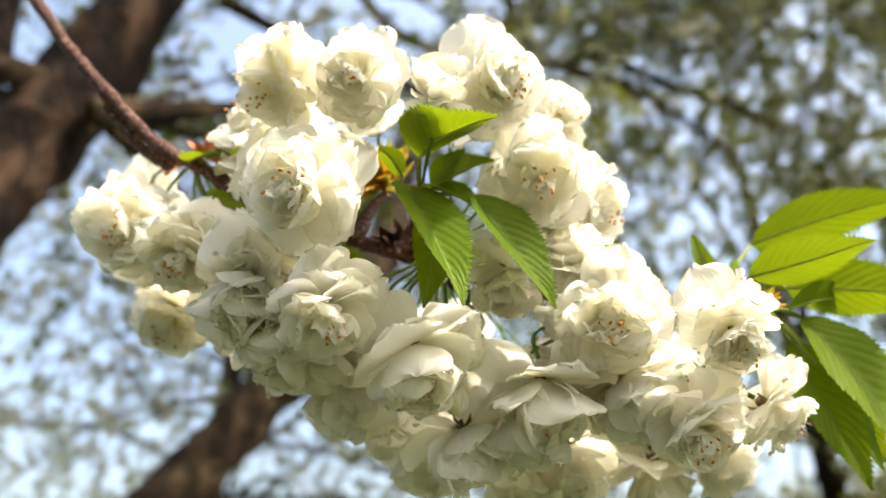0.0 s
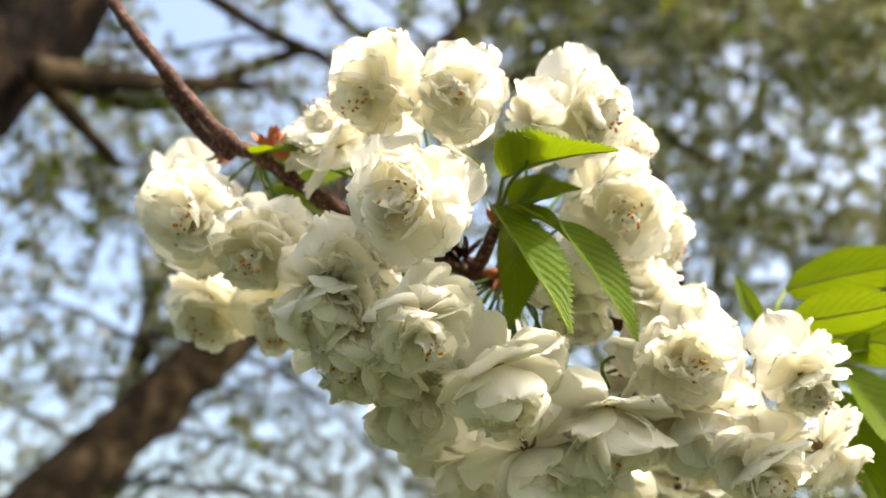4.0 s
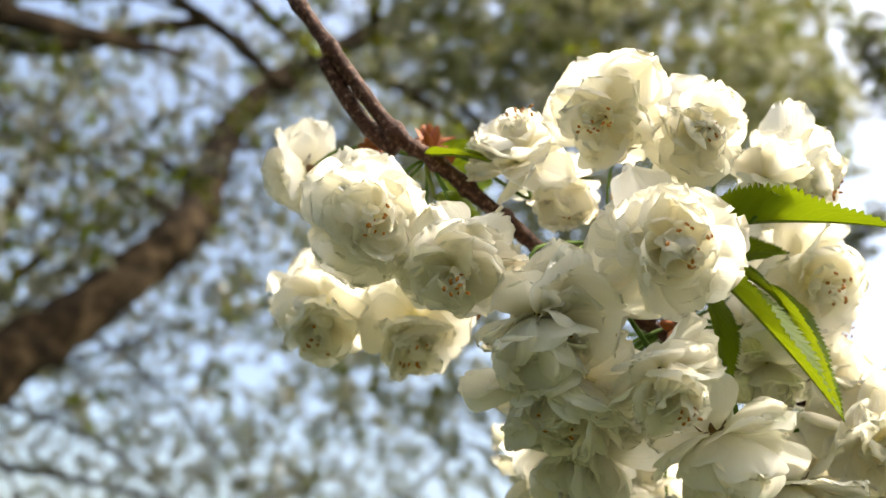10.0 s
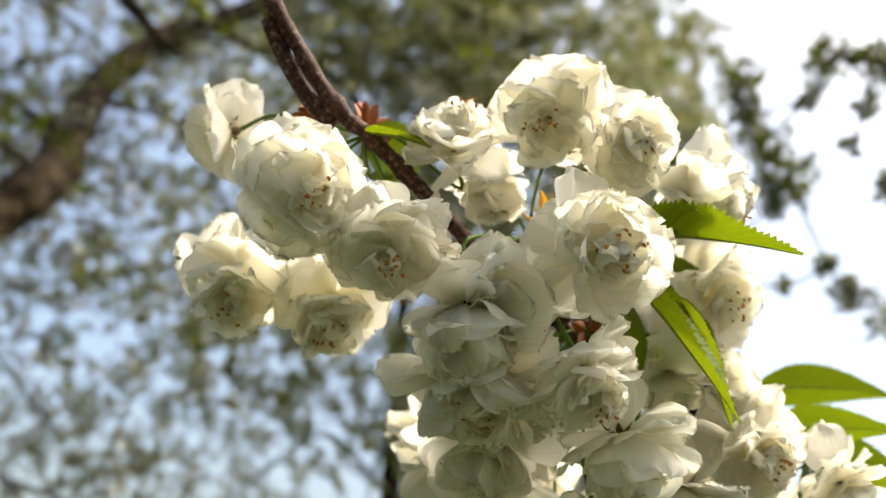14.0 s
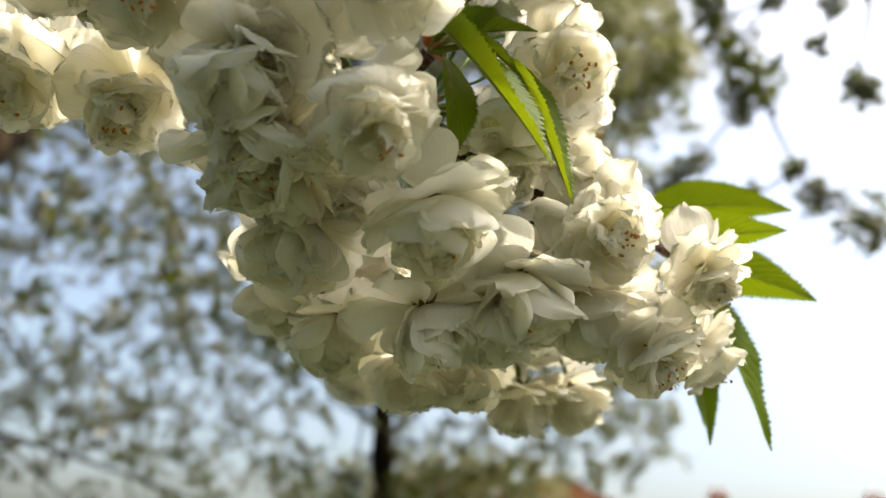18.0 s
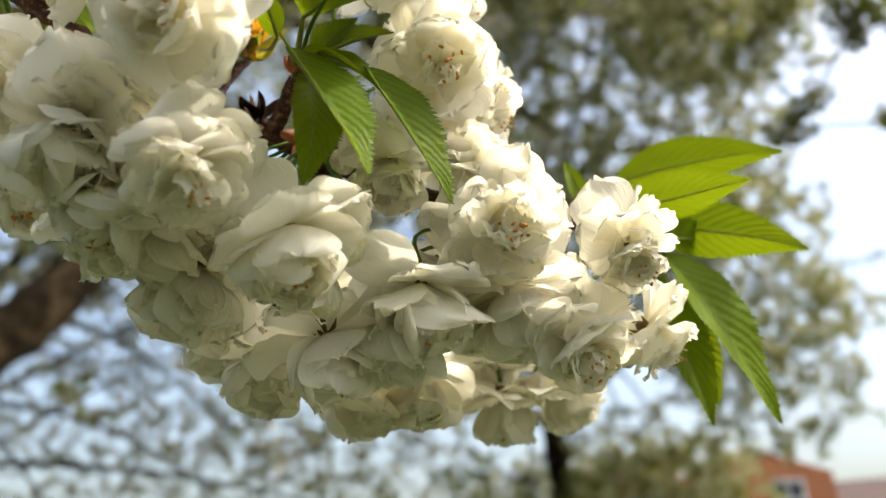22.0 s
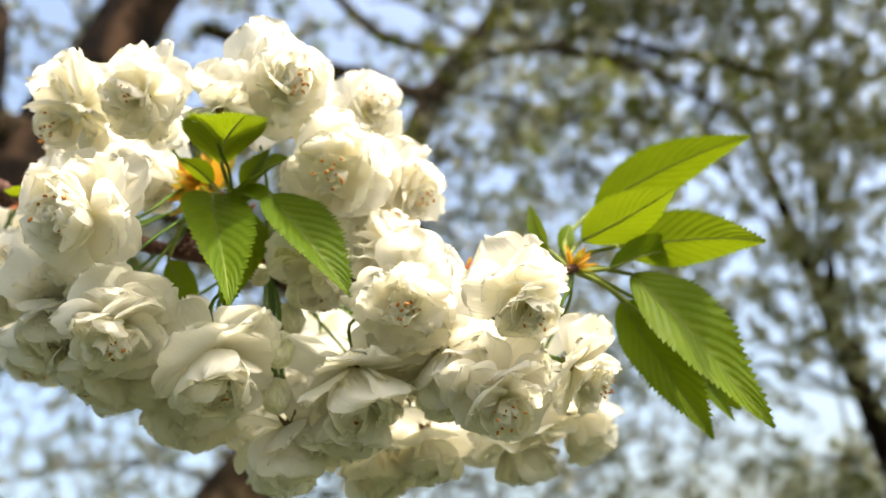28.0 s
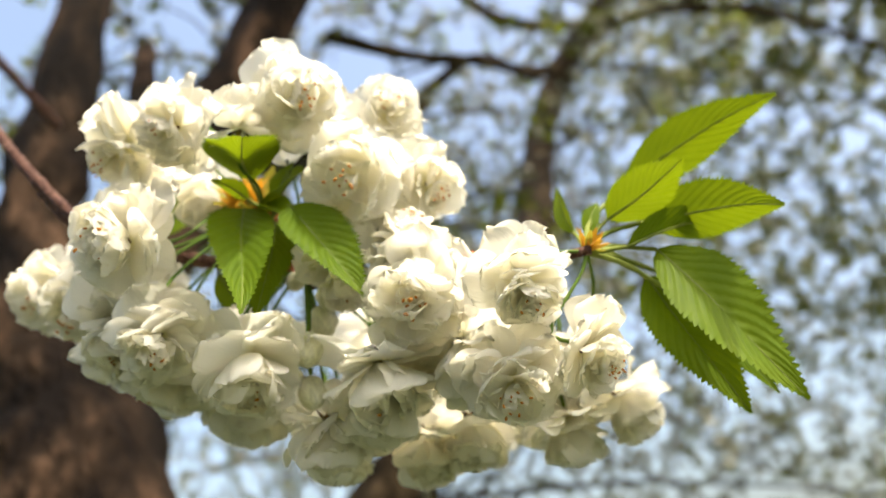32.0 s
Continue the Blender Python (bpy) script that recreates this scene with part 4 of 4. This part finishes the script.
blossom("mid", (-0.0254, 0.3263, 1.8748), (-0.20, -0.10, -0.98), 0.0239, 0.45)
blossom("five", (0.0720, 0.3363, 1.8491), (0.00, -0.10, -1.00), 0.0239, 0.45)
blossom("five", (0.0957, 0.3362, 1.8646), (0.20, -0.10, -0.98), 0.0217, 0.4)
blossom("mid", (0.0414, 0.3232, 1.9177), (0.44, 0.22, 0.87), 0.0220, 1.0)
blossom("one", (-0.0915, 0.3343, 1.9124), (0.20, 0.10, -0.98), 0.0200, 0.9)
blossom("five", (0.0575, 0.3025, 1.8883), (0.33, -0.33, 0.88), 0.0200, 0.9)
blossom("five", (0.0550, 0.3311, 1.8612), (0.00, -0.10, -1.00), 0.0205, 0.45)
blossom("mid", (-0.0492, 0.3162, 1.8584), (-0.48, -0.10, -0.87), 0.0217, 0.5)
blossom("mid", (0.0074, 0.3781, 1.8702), (-0.15, -0.05, -0.99), 0.0262, 0.48)
blossom("mid", (0.0029, 0.4109, 1.8957), (0.00, -0.05, -1.00), 0.0262, 0.48)
blossom("five", (0.1031, 0.4102, 1.8563), (0.15, -0.05, -0.99), 0.0262, 0.48)
blossom("mid", (0.0490, 0.4612, 1.8472), (-0.15, -0.05, -0.99), 0.0262, 0.48)
blossom("five", (0.0880, 0.4448, 1.8489), (0.00, -0.05, -1.00), 0.0262, 0.48)
blossom("mid", (0.0130, 0.4542, 1.8634), (0.15, -0.05, -0.99), 0.0262, 0.48)
blossom("mid", (-0.0078, 0.4327, 1.8769), (-0.15, -0.05, -0.99), 0.0262, 0.48)
blossom("mid", (0.0329, 0.3958, 1.8591), (0.00, -0.05, -1.00), 0.0262, 0.48)
blossom("five", (0.1103, 0.3890, 1.8624), (0.15, -0.05, -0.99), 0.0262, 0.48)
blossom("mid", (-0.0004, 0.4247, 1.8711), (-0.15, -0.05, -0.99), 0.0262, 0.48)
blossom("mid", (-0.0228, 0.3925, 1.8520), (0.00, -0.05, -1.00), 0.0262, 0.48)
blossom("two", (-0.0653, 0.3188, 1.8664), (0.15, -0.05, -0.99), 0.0262, 0.48)
blossom("five", (0.0358, 0.3215, 1.8338), (-0.15, -0.05, -0.99), 0.0262, 0.48)
blossom("two", (-0.0809, 0.2931, 1.8800), (0.00, -0.60, -0.80), 0.0262, 0.48)
blossom("five", (0.0765, 0.3109, 1.8450), (0.15, -0.05, -0.99), 0.0262, 0.48)


# ---- unopened buds ----
def bud(spur, top, axis, r):
    b = tagged(new("cherry_bud"), "plump cream-white cherry bud under a brown cap", "bud", "buds on the branch")
    b.matrix_basis = Matrix.Translation(top) @ frame_to(axis)
    tube("bud_petals", [(0, 0, 0), (0, 0, 0.35 * r), (0, 0, 1.2 * r), (0, 0, 2.0 * r), (0, 0, 2.45 * r)], [0.45 * r, 0.85 * r, 1.05 * r, 0.75 * r, 0.12 * r], BUD, b, n=16, sides=14, rough=0.10)
    piece("calyx", CALYXES[0], b, Matrix.Translation((0, 0, 0.004)) @ Matrix.Rotation(math.pi, 4, "X") @ Matrix.Scale(r * 2.4, 4) @ Matrix.Rotation(math.pi, 4, "X"))
    pedicel(b, spur, top, axis, r)


bud("mid", (0.0110, 0.3150, 1.8755), (0.05, -0.1, -1), 0.0064)
bud("mid", (0.0100, 0.3005, 1.8575), (0.05, -0.2, -1), 0.0066)
bud("mid", (0.0050, 0.3130, 1.8420), (0.1, -0.1, -1), 0.0062)
bud("mid", (0.0160, 0.3100, 1.8830), (0.2, -0.4, -0.9), 0.0058)
bud("mid", (0.0130, 0.3000, 1.8960), (0.3, -0.5, -0.8), 0.0050)
bud("mid", (0.0000, 0.3160, 1.8950), (-0.3, -0.5, -0.8), 0.0045)
bud("mid", (0.0080, 0.3130, 1.8930), (0.4, -0.5, -0.7), 0.0045)


# ---- leaves ----
def leaf(base, tip, width, normal, fold, arch, mat, spur, label, twist=0.0):
    """A toothed cherry leaf from base to tip; normal: where its upper face looks; fold: how steeply its halves rise; arch: how far it bows up."""
    base, tip = Vector(base), Vector(tip)
    d = (tip - base).normalized()
    z = Vector(normal)
    z = (z - d * z.dot(d)).normalized()
    x = d.cross(z)
    ob = tagged(new("cherry_leaf"), label, "leaf", "leaves on the branch")
    ob.matrix_basis = Matrix((x, d, z)).transposed().to_4x4()
    ob.matrix_basis.translation = base
    length = (tip - base).length
    nu, nv = 96, 5
    seed = length * 1000
    v, f, uv = [], [], []

    def rib(u):
        return Vector((0.04 * length * math.sin(3 * u + seed), length * u, arch * length * (math.sin(math.pi * min(u, 1)) - 0.15 * u)))

    for i in range(nu + 1):
        u = i / nu
        w = 0.5 * width * (math.sin(math.pi * min(u, 0.998) ** 0.74) ** 0.85) * (1.08 - 0.42 * u * u) + 0.0001
        tooth = (0.0, 0.55, 1.0)[i % 3] * 0.075 * width * math.sin(math.pi * u) ** 0.5 * (0.6 + 0.7 * ((i // 3 * 7) % 5) / 5)
        c = rib(u)
        tw = twist * u
        for j in range(2 * nv + 1):
            s = j / nv - 1
            out = s * (w + (tooth if abs(s) > 0.99 else 0))
            quilt = 0.011 * width * math.sin(2 * math.pi * (u * 13 - abs(s) * 2.4)) * math.sin(math.pi * abs(s)) ** 0.6
            wav = 0.05 * width * abs(s) * noise.noise(Vector((u * 5 + seed, s, 0)))
            rise = fold * abs(out) - 0.25 * abs(s) ** 2 * w * fold + quilt + wav
            y = c.y + (0.03 * width * (0, 0.3, 1.0)[i % 3] if abs(s) > 0.99 else 0)
            xx, zz = out * math.cos(tw) - rise * math.sin(tw), out * math.sin(tw) + rise * math.cos(tw)
            v.append((c.x + xx, y, c.z + zz))
            uv.append((j / (2 * nv), u))
    row = 2 * nv + 1
    for i in range(nu):
        for j in range(2 * nv):
            a = i * row + j
            f.append((a, a + 1, a + row + 1, a + row))
    piece("blade", mesh_of("blade", v, f, mat, True, uv), ob)
    tube("midrib", [rib(0) - Vector((0, 0, 0.0003)), rib(0.35) - Vector((0, 0, 0.0003)), rib(0.7) - Vector((0, 0, 0.0002)), rib(0.97)], [0.0008, 0.0006, 0.0004, 0.0002], PETIOLE, ob, "pale green midrib", n=16, sides=6)
    inv = ob.matrix_basis.inverted()
    s = Vector(SPURS[spur])
    out = (s + base) * 0.5 - d * (base - s).length * 0.12
    tube("petiole", [inv @ s, inv @ out, rib(0.0)], [0.0014, 0.0012, 0.0009], PETIOLE, ob, n=12, sides=6)
    return ob


YOUNG = "fresh yellow-green toothed cherry leaf lit through by the sun"
GREEN = "fresh green toothed cherry leaf with pressed-in side veins"
leaf((-0.0087, 0.286, 1.933), (0.018, 0.225, 1.912), 0.030, (-0.05, 0.0, 1), 0.62, 0.03, LEAF_LIGHT, "hub", YOUNG)
leaf((-0.012, 0.289, 1.920), (0.004, 0.247, 1.850), 0.0255, (0.40, -0.85, 0.30), 0.68, 0.02, LEAF, "hub", GREEN)
leaf((0.014, 0.281, 1.912), (0.042, 0.281, 1.861), 0.026, (0.50, -0.8, 0.25), 0.55, 0.02, LEAF, "hub", GREEN)
leaf((-0.006, 0.298, 1.922), (0.021, 0.276, 1.926), 0.027, (0.3, -0.8, 0.4), 0.3, 0.06, LEAF, "hub", GREEN)
leaf((-0.004, 0.298, 1.925), (0.010, 0.288, 1.9395), 0.012, (0.2, -0.7, 0.4), 0.4, 0.06, LEAF_LIGHT, "hub", YOUNG)
leaf((-0.018, 0.297, 1.931), (-0.028, 0.278, 1.934), 0.009, (-0.4, -0.3, 0.8), 0.5, 0.08, LEAF_LIGHT, "two", "narrow young cherry leaf beside the bud scales")
leaf((-0.006, 0.298, 1.916), (-0.0063, 0.2857, 1.8632), 0.020, (0.35, -0.85, 0.2), 0.4, 0.03, LEAF, "hub", GREEN)
leaf((-0.008, 0.291, 1.922), (0.0187, 0.2767, 1.8982), 0.013, (0.4, -0.8, 0.4), 0.6, 0.10, LEAF, "hub", GREEN)
leaf((-0.046, 0.316, 1.905), (-0.035, 0.335, 1.884), 0.013, (0.3, -0.9, -0.2), 0.3, 0.05, LEAF_LIGHT, "two", YOUNG)
leaf((0.157, 0.358, 1.929), (0.228, 0.319, 1.931), 0.025, (0.20, 0.72, 0.60), 0.30, 0.05, LEAF_LIGHT, "end", YOUNG)
leaf((0.144, 0.338, 1.901), (0.180, 0.290, 1.895), 0.022, (0.10, 0.70, 0.65), 0.35, 0.05, LEAF_LIGHT, "end", YOUNG)
leaf((0.161, 0.337, 1.897), (0.213, 0.303, 1.870), 0.025, (0.30, 0.68, 0.60), 0.35, 0.10, LEAF_LIGHT, "end", YOUNG)
leaf((0.151, 0.319, 1.876), (0.198, 0.346, 1.892), 0.014, (-0.2, 0.3, 0.9), 0.9, 0.03, LEAF_LIGHT, "end", "narrow folded young cherry leaf")
leaf((0.161, 0.334, 1.877), (0.208, 0.330, 1.804), 0.032, (0.15, -0.90, 0.25), 0.40, 0.05, LEAF_LIGHT, "end", YOUNG)
leaf((0.164, 0.340, 1.866), (0.202, 0.363, 1.815), 0.019, (0.2, -0.9, 0.2), 0.4, 0.03, LEAF, "end", GREEN)
leaf((0.159, 0.336, 1.868), (0.183, 0.348, 1.803), 0.026, (0.10, -0.95, 0.10), 0.40, 0.03, LEAF_LIGHT, "end", YOUNG)
leaf((0.172, 0.340, 1.855), (0.205, 0.370, 1.818), 0.021, (-0.2, -0.9, 0.1), 0.3, 0.04, LEAF, "end", GREEN)
leaf((0.130, 0.334, 1.896), (0.123, 0.349, 1.928), 0.008, (-0.6, -0.6, 0.2), 0.6, 0.05, LEAF_LIGHT, "end", "tiny unfolding cherry leaf on the shoot tip")
leaf((0.134, 0.335, 1.893), (0.142, 0.343, 1.912), 0.008, (0.4, -0.7, 0.2), 0.6, 0.05, LEAF, "end", "tiny unfolding cherry leaf on the shoot tip")
leaf((-0.116, 0.334, 1.966), (-0.078, 0.356, 1.972), 0.024, (-0.2, -0.8, -0.4), 0.3, 0.06, LEAF_LIGHT, "one", YOUNG)
leaf((-0.122, 0.320, 1.953), (-0.098, 0.300, 1.944), 0.017, (-0.1, -0.6, 0.8), 0.35, 0.06, LEAF, "one", GREEN)
leaf((-0.115, 0.325, 1.938), (-0.084, 0.336, 1.930), 0.017, (0.1, -0.8, 0.4), 0.35, 0.06, LEAF, "one", GREEN)
